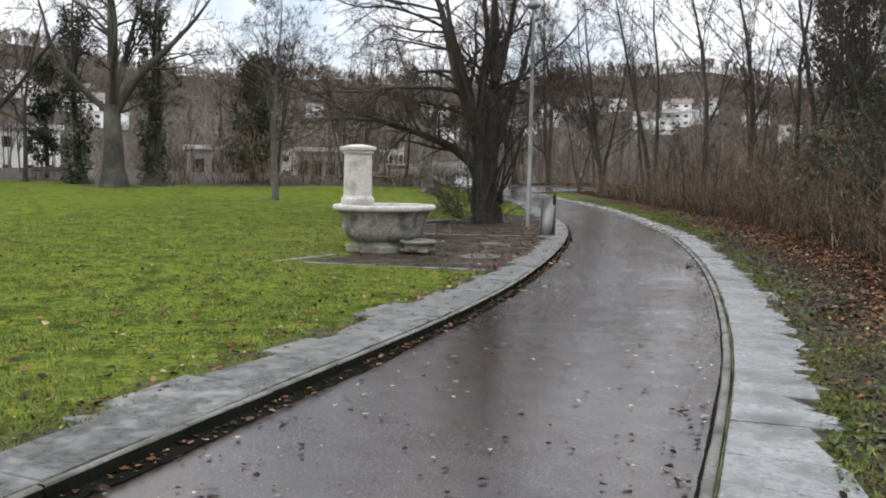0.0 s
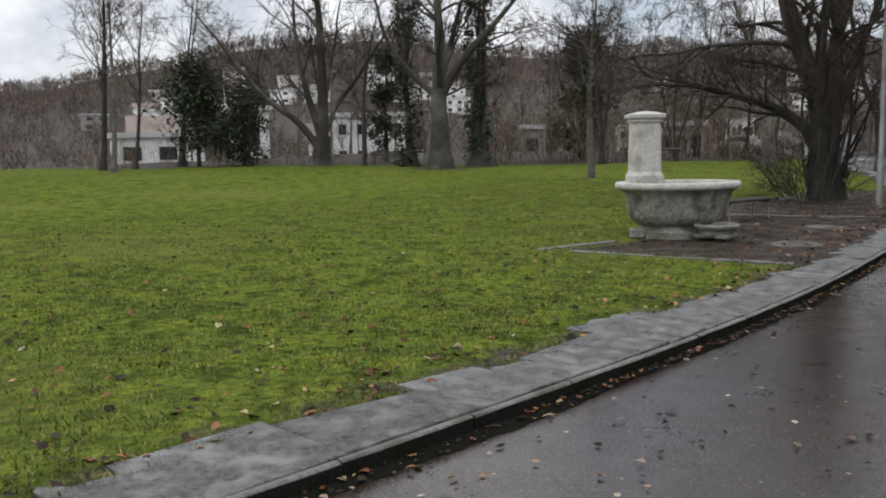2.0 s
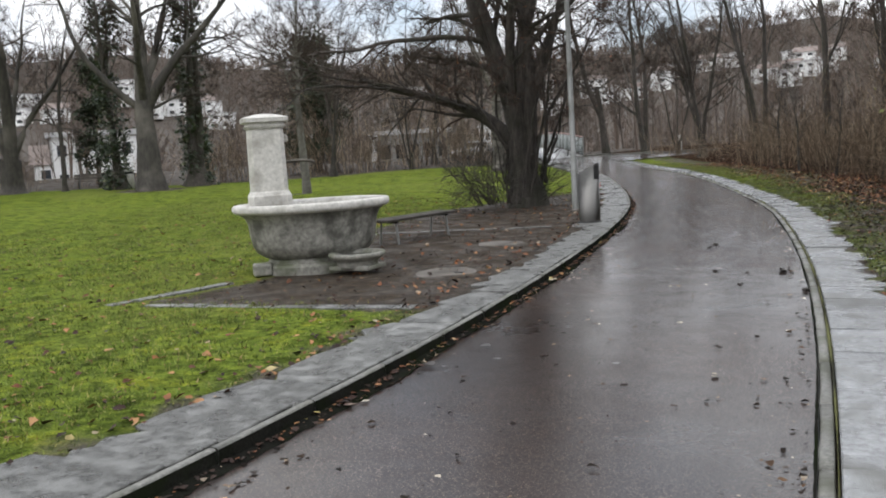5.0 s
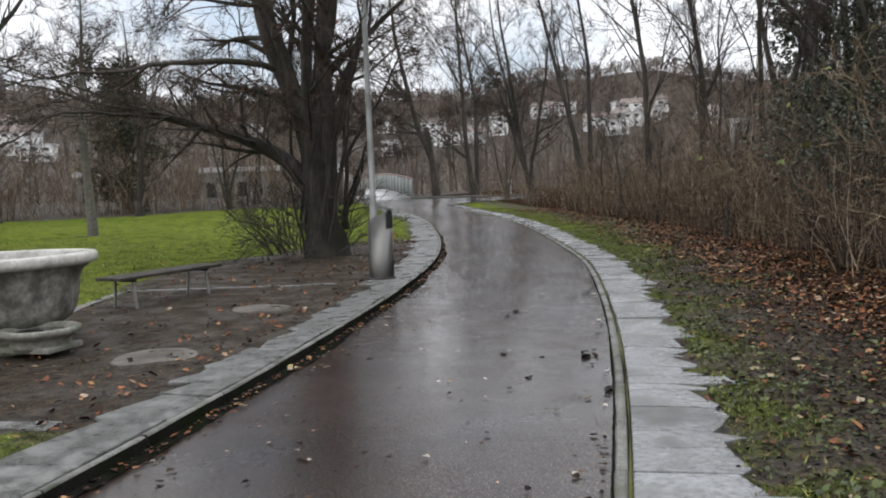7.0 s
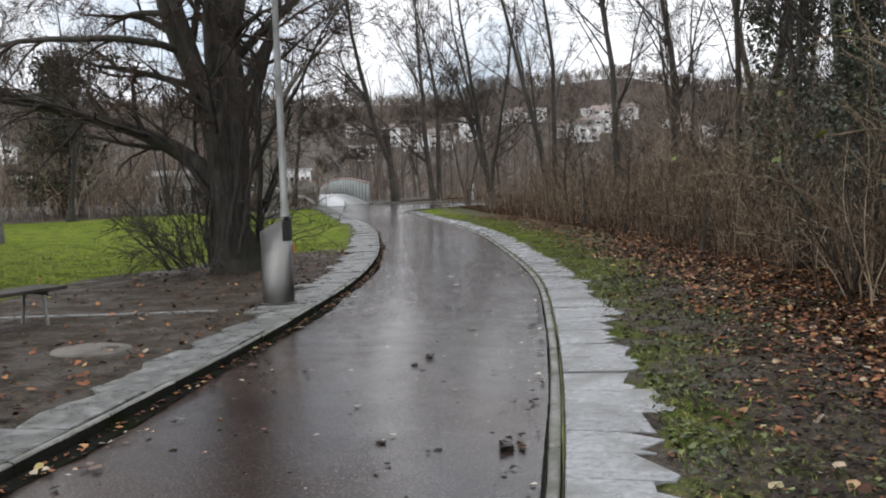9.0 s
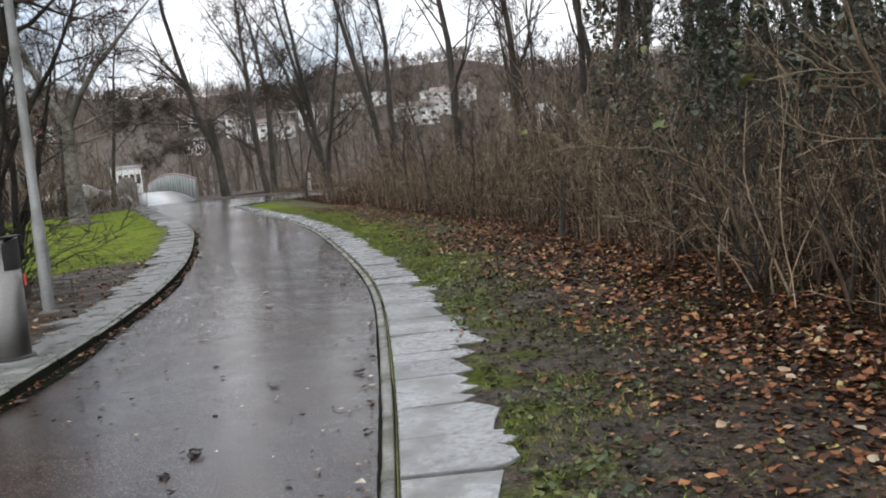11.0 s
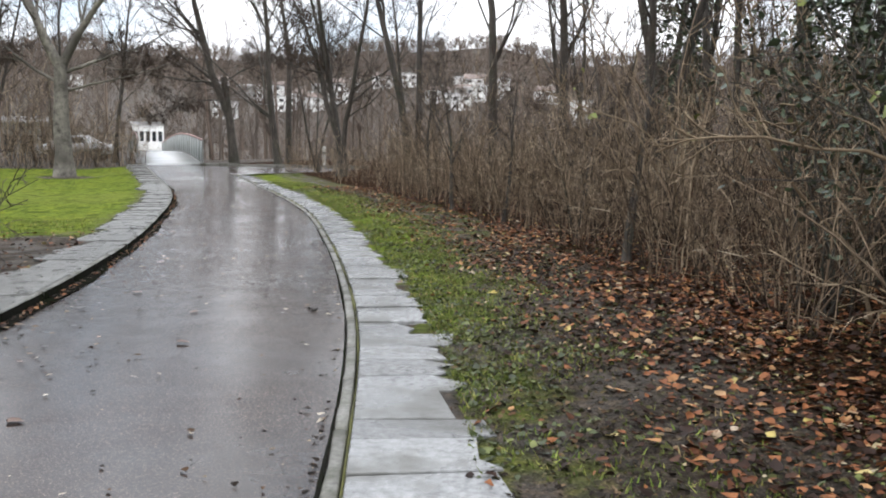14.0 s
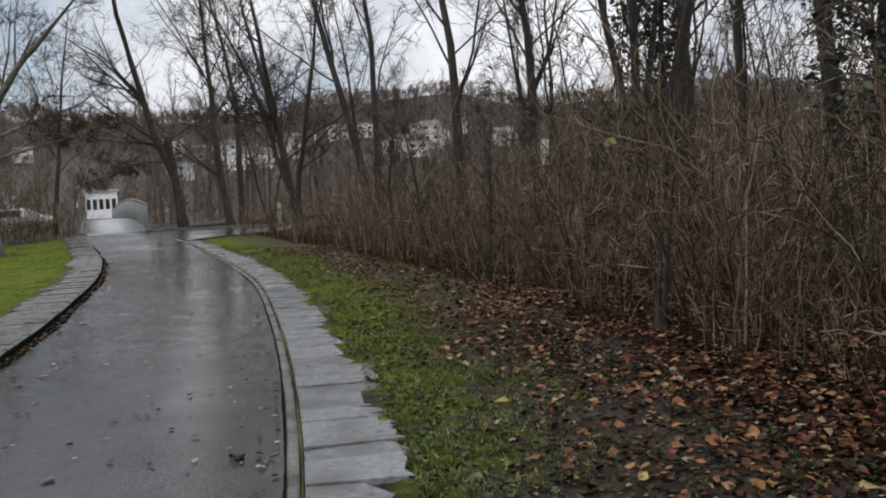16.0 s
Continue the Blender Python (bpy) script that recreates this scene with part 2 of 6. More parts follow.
BARK_PALE = surf("mottled_pale_bark", (0.013, 0.011, 0.009), (0.058, 0.052, 0.042), (0.13, 0.118, 0.1), 0.55, 9.0, (0.7, 0.9), 0.9, 0.04, upright=0.2)
GREYBARK = surf("smooth_grey_bark", (0.05, 0.046, 0.04), (0.16, 0.15, 0.132), (0.085, 0.082, 0.07), 1.2, 9.0, (0.7, 0.9), 0.5, 0.012)
BIRCH = surf("peeling_white_bark", (0.016, 0.0135, 0.011), (0.24, 0.222, 0.19), (0.035, 0.031, 0.026), 0.9, 3.6, (0.7, 0.9), 0.6, 0.02)
TWIG = surf("dark_twigs", (0.026, 0.02, 0.016), (0.075, 0.06, 0.048), (0.05, 0.033, 0.025), 0.6, 9.0, (0.7, 0.9), 0.0, vary=0.25, spec=0.12)
BRUSH = islands("brown_brush_stems", [(0.0, (0.017, 0.0122, 0.0085)), (0.4, (0.07, 0.051, 0.036)), (0.64, (0.22, 0.164, 0.114)), (0.88, (0.37, 0.29, 0.205)), (1.0, (0.4, 0.34, 0.26))], 0.8, 7.0, 0.12)
# far woods: brown bark tones, lightened and greyed to paint in distance haze
FARWOOD = islands("far_bare_woods_with_haze", [(0.0, (0.08, 0.068, 0.06)), (0.4, (0.145, 0.12, 0.104)), (0.7, (0.175, 0.132, 0.107)), (1.0, (0.13, 0.116, 0.094))], 0.9, 0.05, 0.1)
CONIFER = islands("dark_evergreen_needles", [(0.0, (0.022, 0.034, 0.02)), (0.6, (0.045, 0.06, 0.033)), (1.0, (0.085, 0.092, 0.055))], 0.7, 2.0, 0.3)
IVY = islands("ivy_leaves", [(0.0, (0.013, 0.024, 0.012)), (0.6, (0.03, 0.047, 0.022)), (0.92, (0.055, 0.075, 0.035)), (1.0, (0.12, 0.13, 0.06))], 0.45, 3.0, 0.5)
STRAW = surf("pale_straw_twigs", (0.1, 0.075, 0.05), (0.3, 0.23, 0.155), (0.12, 0.083, 0.052), 0.9, 7.0, (0.7, 0.9), 0.0, vary=0.3, spec=0.12)
SPARSE = islands("last_yellow_green_leaves", [(0.0, (0.08, 0.11, 0.02)), (0.6, (0.15, 0.17, 0.035)), (1.0, (0.27, 0.25, 0.11))], 0.5, 6.0)
RUSSET = islands("hanging_russet_leaves", [(0.0, (0.07, 0.028, 0.016)), (0.6, (0.13, 0.055, 0.03)), (1.0, (0.19, 0.09, 0.045))], 0.6, 6.0)
LITTER = islands("fallen_leaves", [(0.0, (0.01, 0.0048, 0.0032)), (0.42, (0.032, 0.0135, 0.0075)), (0.64, (0.125, 0.046, 0.02)), (0.82, (0.23, 0.09, 0.036)), (0.92, (0.32, 0.18, 0.08)), (0.97, (0.3, 0.25, 0.19)), (1.0, (0.36, 0.29, 0.09))], 0.6, 12.0, 0.2)
SCRAP = islands("leaf_scraps", [(0.0, (0.008, 0.006, 0.005)), (0.5, (0.02, 0.014, 0.01)), (0.7, (0.09, 0.052, 0.03)), (0.85, (0.22, 0.17, 0.12)), (1.0, (0.4, 0.36, 0.3))], 0.75, 25.0, 0.08)
MULCH = islands("leaf_mulch", [(0.0, (0.008, 0.006, 0.0045)), (0.45, (0.024, 0.0165, 0.0105)), (0.65, (0.034, 0.036, 0.012)), (0.82, (0.07, 0.072, 0.022)), (0.93, (0.08, 0.045, 0.024)), (1.0, (0.16, 0.115, 0.07))], 0.75, 12.0, 0.12)
WEED = islands("verge_weeds", [(0.0, (0.016, 0.022, 0.007)), (0.6, (0.042, 0.058, 0.014)), (1.0, (0.12, 0.135, 0.036))], 0.5, 8.0)
BLADES = islands("grass_blades", [(0.0, (0.03, 0.045, 0.009)), (0.4, (0.108, 0.152, 0.028)), (0.75, (0.175, 0.21, 0.05)), (0.93, (0.27, 0.25, 0.08)), (1.0, (0.3, 0.22, 0.12))], 0.65, 6.0, 0.15, 0.45)
MOSS = surf("yellow_green_moss", (0.035, 0.038, 0.01), (0.14, 0.14, 0.03), (0.012, 0.012, 0.008), 1.6, 60.0, (0.8, 0.95), 0.6, 0.01)
WHITEWALL = surf("white_render_wall", (0.74, 0.74, 0.73), (0.85, 0.85, 0.84), (0.68, 0.68, 0.665), 0.3, 3.0, (0.8, 0.9), 0.05, vary=0.12)
GREYWALL = surf("grey_concrete_wall", (0.22, 0.215, 0.205), (0.34, 0.335, 0.32), None, 0.3, 3.0, (0.8, 0.9), 0.05, vary=0.2)
ROOF = surf("brown_grey_roof", (0.13, 0.1, 0.088), (0.24, 0.195, 0.175), None, 0.4, 4.0, (0.7, 0.9), 0.2, vary=0.25)
FLATROOF = surf("pale_flat_roof", (0.42, 0.42, 0.42), (0.58, 0.58, 0.58), None, 0.4, 4.0, (0.7, 0.9), 0.1, vary=0.1)
WINDOW = surf("dark_window_glass", (0.02, 0.023, 0.027), (0.05, 0.056, 0.064), None, 0.3, 2.0, (0.08, 0.15), 0.0, vary=0.3)
CARPAINT = surf("silver_grey_car_paint", (0.42, 0.43, 0.43), (0.5, 0.51, 0.51), None, 1.0, 20.0, (0.25, 0.35), 0.0, metal=0.4)
PANEL = surf("grey_green_rail_panel", (0.2, 0.225, 0.215), (0.31, 0.335, 0.32), (0.18, 0.19, 0.18), 0.6, 12.0, (0.4, 0.6), 0.1)
RAILRED = surf("faded_red_handrail", (0.26, 0.12, 0.1), (0.42, 0.25, 0.22), None, 2.0, 20.0, (0.4, 0.6), 0.1)
# deck: the sky's sheen on the wet surface is put into this pale colour
DECK = surf("wet_bridge_deck_painted_sheen", (0.48, 0.48, 0.48), (0.64, 0.64, 0.635), None, 0.6, 40.0, (0.16, 0.28), 0.2, 0.004)
WATER = surf("dark_trough_water", (0.015, 0.018, 0.014), (0.03, 0.034, 0.026), None, 2.0, 6.0, (0.03, 0.06), 0.05, 0.004)
CLOD = surf("rotted_leaf_clod", (0.006, 0.0048, 0.004), (0.03, 0.022, 0.016), None, 8.0, 60.0, (0.4, 0.6), 0.5, 0.01)
WHITEPAINT = surf("white_painted_post", (0.38, 0.37, 0.34), (0.55, 0.54, 0.5), (0.4, 0.39, 0.36), 4.0, 30.0, (0.5, 0.7), 0.1)


# ---- mesh helpers ----
def np_mesh(name, verts, faces, mats, smooth=False, slots=None):
    """A mesh out of an (n, 3) array and a list of (m, 3) or (m, 4) index arrays."""
    me = bpy.data.meshes.new(name)
    faces = [np.asarray(f, dtype=np.int32) for f in faces if len(f)]
    loops = np.concatenate([f.ravel() for f in faces])
    totals = np.concatenate([np.full(len(f), f.shape[1], dtype=np.int32) for f in faces])
    starts = np.concatenate([[0], np.cumsum(totals)[:-1]]).astype(np.int32)
    me.vertices.add(len(verts))
    me.vertices.foreach_set("co", np.asarray(verts, dtype=np.float32).ravel())
    me.loops.add(len(loops))
    me.loops.foreach_set("vertex_index", loops)
    me.polygons.add(len(totals))
    me.polygons.foreach_set("loop_start", starts)
    me.polygons.foreach_set("loop_total", totals)
    if smooth:
        me.polygons.foreach_set("use_smooth", np.ones(len(totals), dtype=bool))
    for m in mats if isinstance(mats, (list, tuple)) else [mats]:
        me.materials.append(m)
    if slots is not None:
        me.polygons.foreach_set("material_index", np.asarray(slots, dtype=np.int32))
    me.update(calc_edges=True)
    return me


def bm_mesh(name, bm, mat, smooth=False):
    bmesh.ops.recalc_face_normals(bm, faces=bm.faces)
    me = bpy.data.meshes.new(name)
    bm.to_mesh(me)
    bm.free()
    me.materials.append(mat)
    if smooth:
        for p in me.polygons:
            p.use_smooth = True
    return me


def part(name, me, parent=None, m=None, label=""):
    ob = new(name, me)
    if parent is not None:
        ob.parent = parent
    if m is not None:
        ob.matrix_basis = m
    return tagged(ob, label)


def thing(name, m, label, category, group="", kind=""):
    ob = new(name)
    ob.empty_display_size = 0.2
    ob.matrix_basis = m
    return tagged(ob, label, category, group, kind)


def box(sx, sy, sz, bevel=0.0, z0=0.0, at=(0, 0), bm=None):
    """A bevelled block that stands on z0."""
    own = bmesh.new()
    bmesh.ops.create_cube(own, size=1.0)
    bmesh.ops.scale(own, vec=(sx, sy, sz), verts=own.verts)
    if bevel:
        bmesh.ops.bevel(own, geom=own.edges, offset=bevel, segments=2, affect="EDGES", profile=0.5)
    bmesh.ops.translate(own, vec=(at[0], at[1], z0 + sz / 2), verts=own.verts)
    if bm is None:
        return own
    tmp = bpy.data.meshes.new("tmp")
    own.to_mesh(tmp)
    own.free()
    bm.from_mesh(tmp)
    bpy.data.meshes.remove(tmp)
    return bm


def lathe(profile, n=48, sx=1.0, sy=1.0, wobble=0.0):
    """A turned body: (radius, z) pairs from bottom to top, closed with caps where the radius is nought."""
    bm = bmesh.new()
    rings = []
    for r, z in profile:
        if r <= 1e-6:
            rings.append([bm.verts.new((0, 0, z))])
            continue
        ring = []
        for i in range(n):
            a = 2 * math.pi * i / n
            k = 1 + wobble * noise.noise(Vector((math.cos(a) * 2, math.sin(a) * 2, z * 5)))
            ring.append(bm.verts.new((math.cos(a) * r * sx * k, math.sin(a) * r * sy * k, z)))
        rings.append(ring)
    for a, b in zip(rings, rings[1:]):
        for i in range(n):
            j = (i + 1) % n
            q = [a[i % len(a)], a[j % len(a)], b[j % len(b)], b[i % len(b)]]
            q = list(dict.fromkeys(q))
            if len(q) > 2:
                bm.faces.new(q)
    return bm


def unit(v):
    return v / np.maximum(np.linalg.norm(v, axis=-1, keepdims=True), 1e-9)


def grow(rng, p, d, length, r, k, wander, lift, taper=0.35):
    """Many branches at once, each a wandering line of k points with its radii."""
    pts = np.zeros((len(p), k, 3))
    pts[:, 0] = p
    d = unit(np.array(d, dtype=float))
    for i in range(1, k):
        d = d + rng.normal(0, wander, d.shape)
        d[:, 2] += lift
        d = unit(d)
        pts[:, i] = pts[:, i - 1] + d * (length / (k - 1))[:, None]
    rad = r[:, None] * (1 - (1 - taper) * np.linspace(0, 1, k)[None])
    return pts, rad


def sprout(rng, pts, rad, length, count, lo, hi, angle, ratio, thin=0.6, flat=0.0):
    """Starts, directions, lengths and radii of the branches that leave those given."""
    b, k = rad.shape
    idx = np.repeat(np.arange(b), count)
    t = rng.uniform(lo, hi, len(idx))
    s = np.minimum((t * (k - 1)).astype(int), k - 2)
    f = (t * (k - 1) - s)[:, None]
    start = pts[idx, s] * (1 - f) + pts[idx, s + 1] * f
    tan = unit(pts[idx, s + 1] - pts[idx, s])
    side = rng.normal(0, 1, tan.shape)
    side[:, 2] *= 1 - flat
    side = unit(side - (side * tan).sum(1, keepdims=True) * tan)
    a = rng.normal(angle, 0.2, len(idx))[:, None]
    d = np.cos(a) * tan + np.sin(a) * side
    ln = length[idx] * ratio * (1.15 - 0.6 * t) * rng.uniform(0.7, 1.25, len(idx))
    r = (rad[idx, s] * (1 - f[:, 0]) + rad[idx, s + 1] * f[:, 0]) * thin * rng.uniform(0.7, 1.0, len(idx))
    return start, d, ln, r


def tubes(pts, rad, n):
    b, k, _ = pts.shape
    tan = unit(np.gradient(pts, axis=1))
    ref = np.where(np.abs(tan[:, :, 2:3]) > 0.9, np.array([1.0, 0, 0]), np.array([0, 0, 1.0]))
    u = unit(np.cross(tan, ref))
    v = np.cross(tan, u)
    a = np.arange(n) * 2 * np.pi / n
    ring = u[:, :, None] * np.cos(a)[None, None, :, None] + v[:, :, None] * np.sin(a)[None, None, :, None]
    verts = (pts[:, :, None] + ring * rad[:, :, None, None]).reshape(-1, 3)
    i = np.arange(b)[:, None, None] * k * n + np.arange(k - 1)[None, :, None] * n
    j = np.arange(n)[None, None, :]
    j2 = (j + 1) % n
    faces = np.stack([i + j, i + j2, i + n + j2, i + n + j], -1).reshape(-1, 4)
    return verts, faces


def slivers(rng, pts, count, length, width, lift=0.2):
    """Fine twigs: slim triangles that leave the given branches."""
    b, k, _ = pts.shape
    idx, s = rng.integers(0, b, count), rng.integers(0, k - 1, count)
    f = rng.random((count, 1))
    start = pts[idx, s] * (1 - f) + pts[idx, s + 1] * f
    d = unit(unit(pts[idx, s + 1] - pts[idx, s]) * 0.9 + rng.normal(0, 0.65, (count, 3)) + np.array([0, 0, lift]))
    side = unit(np.cross(d, rng.normal(0, 1, (count, 3)))) * (width * rng.uniform(0.6, 1.3, count))[:, None]
    tip = start + d * (length * rng.uniform(0.4, 1.3, count))[:, None]
    return np.stack([start - side, start + side, tip], 1).reshape(-1, 3), np.arange(count * 3).reshape(-1, 3)


def joined(pieces):
    verts, faces, off = [], [], 0
    for v, f in pieces:
        verts.append(v)
        faces.append(f + off)
        off += len(v)
    return np.concatenate(verts), faces


def leaf_set(rng, pos, size, flatness=0.5, simple=False):
    """Small folded leaves, four triangles each, at the given places."""
    n = len(pos)
    s = size * (0.4 + 1.15 * rng.random(n) ** 1.7)
    ang = rng.uniform(0, 2 * np.pi, n)
    x = np.stack([np.cos(ang), np.sin(ang), rng.normal(0, 1 - flatness, n)], 1)
    x = unit(x)
    up = unit(np.stack([rng.normal(0, 1 - flatness, n), rng.normal(0, 1 - flatness, n), np.ones(n)], 1))
    y = unit(np.cross(up, x))
    z = np.cross(x, y)
    shape = np.array([(-0.5, 0, 0.05), (-0.12, 0.36, 0.14), (0.5, 0.0, 0.1), (-0.12, -0.36, 0.14), (0.05, 0, 0.0)])
    v = pos[:, None] + s[:, None, None] * (shape[None, :, 0:1] * x[:, None] + shape[None, :, 1:2] * y[:, None] + shape[None, :, 2:3] * z[:, None])
    if simple:
        ring = np.array([(-0.5, 0.02), (-0.22, 0.3), (0.12, 0.36), (0.5, 0.0), (0.1, -0.34), (-0.26, -0.26)])
        ring = ring[None] + rng.normal(0, 0.09, (n, 6, 2))
        rise = np.array([0.0, 0.1, 0.12, 0.04, 0.12, 0.1])[None] + rng.normal(0, 0.05, (n, 6))
        v = pos[:, None] + s[:, None, None] * (ring[:, :, 0:1] * x[:, None] + ring[:, :, 1:2] * y[:, None] + rise[:, :, None] * z[:, None])
        f = (np.arange(n)[:, None, None] * 6 + np.array([(0, 2, 1), (0, 3, 2), (0, 4, 3), (0, 5, 4)])[None]).reshape(-1, 3)
        return v.reshape(-1, 3), f
    tri = np.array([(0, 4, 1), (1, 4, 2), (2, 4, 3), (3, 4, 0)])
    f = (np.arange(n)[:, None, None] * 5 + tri[None]).reshape(-1, 3)
    return v.reshape(-1, 3), f


# ---- the plan: the road's two edges, the heights of the ground ----
LEFT_Y = [-8.0, 3.5, 5.32, 6.8, 8.92, 11.28, 13.08, 15.24, 18.78, 22.37, 24.32, 26.93, 29.08, 32.44, 39.31, 41.46, 47.2, 55.5, 62.0]
LEFT_X = [-3.5, -3.2, -3.1, -3.06, -3.08, -3.16, -3.3, -3.45, -3.8, -4.29, -4.63, -5.13, -5.72, -6.69, -9.1, -9.97, -12.6, -17.0, -20.3]
RIGHT_Y = [-8.0, 0.0, 4.85, 6.38, 9.15, 11.39, 13.85, 15.75, 17.78, 21.25, 24.95, 26.38, 28.54, 30.4, 33.76, 38.25, 41.46, 42.59, 49.8, 53.2, 55.0, 62.0]
RIGHT_X = [-0.5, -0.25, -0.17, -0.12, -0.12, -0.24, -0.37, -0.55, -0.74, -1.215, -1.825, -2.065, -2.635, -3.125, -4.13, -5.57, -6.94, -7.39, -10.6, -12.3, -13.3, -17.4]
SHRUB_Y = [-10.0, 8.24, 15.98, 21.29, 26.42, 30.44, 34.37, 40.18, 47.6, 56.0, 62.0]
SHRUB_X = [3.3, 3.1, 3.0, 2.46, 1.71, 0.85, -0.7, -3.08, -6.3, -11.0, -13.0]
DENSE = np.arange(-10, 63.01, 0.25)


def smoothed(ys, xs):
    raw = np.interp(np.arange(-14, 67.01, 0.25), ys, xs)
    w = np.exp(-0.5 * (np.arange(-16, 17) / 6.0) ** 2)
    return np.convolve(raw, w / w.sum(), mode="same")[16:16 + len(DENSE)]


LEFT, RIGHT = smoothed(LEFT_Y, LEFT_X), smoothed(RIGHT_Y, RIGHT_X)


def x_left(y):
    return np.interp(y, DENSE, LEFT)


def x_right(y):
    return np.interp(y, DENSE, RIGHT)


def x_shrub(y):
    return np.interp(y, SHRUB_Y, SHRUB_X)


def side_point(edge, y, off):
    """The point off metres to the right of an edge, square to it."""
    slope = (np.interp(y + 0.2, DENSE, edge) - np.interp(y - 0.2, DENSE, edge)) / 0.4
    k = math.hypot(1, slope)
    return float(np.interp(y, DENSE, edge) + off / k), float(y - off * slope / k)


def ease(x, a, b):
    t = np.clip((x - a) / (b - a), 0, 1)
    return t * t * (3 - 2 * t)


def dip(y):
    """The path falls gently towards the terrace and climbs again to the bridge."""
    return ease(y, 4, 15) * (1 - ease(y, 30, 46))


def road_z(y):
    return 0.4 * ease(y, 46, 62) - 0.17 * dip(y)


def ridge(az):
    return (46 + 7 * np.exp(-((az - 0.72) / 0.25) ** 2) + 5 * np.sin(az * 7 + 1.0) + 3 * np.sin(az * 17) + 1.5 * np.sin(az * 41)) * (1 - 0.38 * ease(az, 0.98, 1.2))


def ground_z(x, y):
    """Height of the open ground (the road's bed is cut into it)."""
    x, y = np.asarray(x, dtype=float), np.asarray(y, dtype=float)
    sl, sr = x_left(y) - x, x - x_right(y)
    z_left = 0.085 - (0.13 - 0.115 * dip(y)) * ease(sl, 0.6, 5 - 2.4 * ease(y, 12.5, 14.5)) + 0.5 * ease(sl, 12, 42) + 0.22 * ease(y, 26, 46) * ease(sl, 3, 11)
    z_right = 0.03 + 0.012 * np.clip(sr - 0.7, 0, 8)
    z = np.where(sl > 0, z_left, z_right) + road_z(np.minimum(y, 70))
    bed = (sl < 0.4) & (sr < 0.3) & (y < 62)
    bed |= (y > 53) & (y < 61.8) & (sr > -1) & (sr < 0.5 + 7.2 * ease(y, 53.2, 59))
    z = np.where(bed, -0.07 + road_z(y), z)
    dist = np.hypot(x + 5, y - 25)
    far = ease(dist, 62, 100)
    hill = -3 + (3 + ridge(np.arctan2(-(x + 5), y - 25))) * np.clip((dist - 115) / 340, 0, 1) ** 1.6 - 30 * ease(dist, 470, 900)
    return z * (1 - far) + hill * far


LAWN_X = [-200, -52, -36, -27, -22, -19]
LAWN_Y = [28, 31, 43, 51, 55, 57]


def lawn_far(x):
    return np.interp(x, LAWN_X, LAWN_Y)


def make_ground():
    xs = np.concatenate([np.arange(-900, -120, 30), np.arange(-120, -40, 4), np.arange(-40, -16, 1.0), np.arange(-16, 9, 0.3), np.arange(9, 30, 1.5), np.arange(30, 120, 6), np.arange(120, 901, 30)])
    ys = np.concatenate([np.arange(-300, -30, 15), np.arange(-30, -6, 1.5), np.arange(-6, 50, 0.35), np.arange(50, 75, 0.8), np.arange(75, 130, 4), np.arange(130, 1001, 20)])
    gx, gy = np.meshgrid(xs, ys)
    gz = ground_z(gx, gy)
    lump = np.sin(gx * 1.7 + np.sin(gy * 1.1)) * np.sin(gy * 1.3 + np.sin(gx * 0.8)) * 0.014
    open_ground = (x_left(gy) - gx > 1.2) | (gx - x_right(gy) > 1.2)
    gz = gz + np.where(open_ground, lump, 0)
    n, m = gx.shape
    i = np.arange(n - 1)[:, None] * m + np.arange(m - 1)[None]
    faces = np.stack([i, i + 1, i + m + 1, i + m], -1).reshape(-1, 4)
    me = np_mesh("ground", np.stack([gx, gy, gz], -1).reshape(-1, 3), [faces], GROUND, True)
    sl, sr = x_left(gy) - gx, gx - x_right(gy)
    soil = np.zeros_like(gx)
    edge_x = np.interp(gy, [14.3, 16.2, 18.6, 19.7, 21.9, 22.6, 27, 32, 36], [-8.1, -7.5, -8.0, -8.3, -9.0, -9.6, -10.5, -9.0, -8.2])
    soil = np.maximum(soil, (ease(gy, 14.1, 15.1) * (1 - ease(gy, 31, 34)) * ease(gx - edge_x, -0.45, 0.55)) * (sl > 0))
    soil = np.maximum(soil, 0.5 * (1 - ease(sl, 0.7, 1.9)) * (sl > 0))
    soil = np.maximum(soil, (0.52 + 0.3 * ease(sr, 1.0, 2.2) - 0.3 * ease(gy, 25, 34)) * (sr > 0) * (gy < 62))
    for tx, ty, tr in ((-33.4, 40.6, 2.4), (-41.9, 39.1, 2.2), (-20.7, 36.2, 0.6), (-18.9, 52.0, 1.5)):
        soil = np.maximum(soil, 1 - ease(np.hypot(gx - tx, gy - ty), tr * 0.4, tr))
    soil = np.maximum(soil, np.where((sl > 0) & (gy > lawn_far(gx)), 0.75 * ease(gy - lawn_far(gx), 0, 2.5), 0))
    wood = np.zeros_like(gx)
    wood = np.maximum(wood, ease(gx - x_shrub(gy) - 1.1 * ease(gy, 27, 36), -1.9, -0.2) * (sr > 0))
    wood = np.maximum(wood, ease(gy, 62, 64) * (sr > 0))
    soil = np.where((sl < 0.5) & (sr < 0.5), 1.0, soil)
    far = ease(np.hypot(gx + 5, gy - 25), 70, 110)
    for name, values in (("soil", soil), ("wood", wood), ("far", far)):
        layer = me.attributes.new(name, "FLOAT", "POINT")
        layer.data.foreach_set("value", values.ravel().astype(np.float32))
    tagged(new("ground", me), "mown park lawn with bare soil and leaf mould at its edges", "ground", kind="structure")


make_ground()


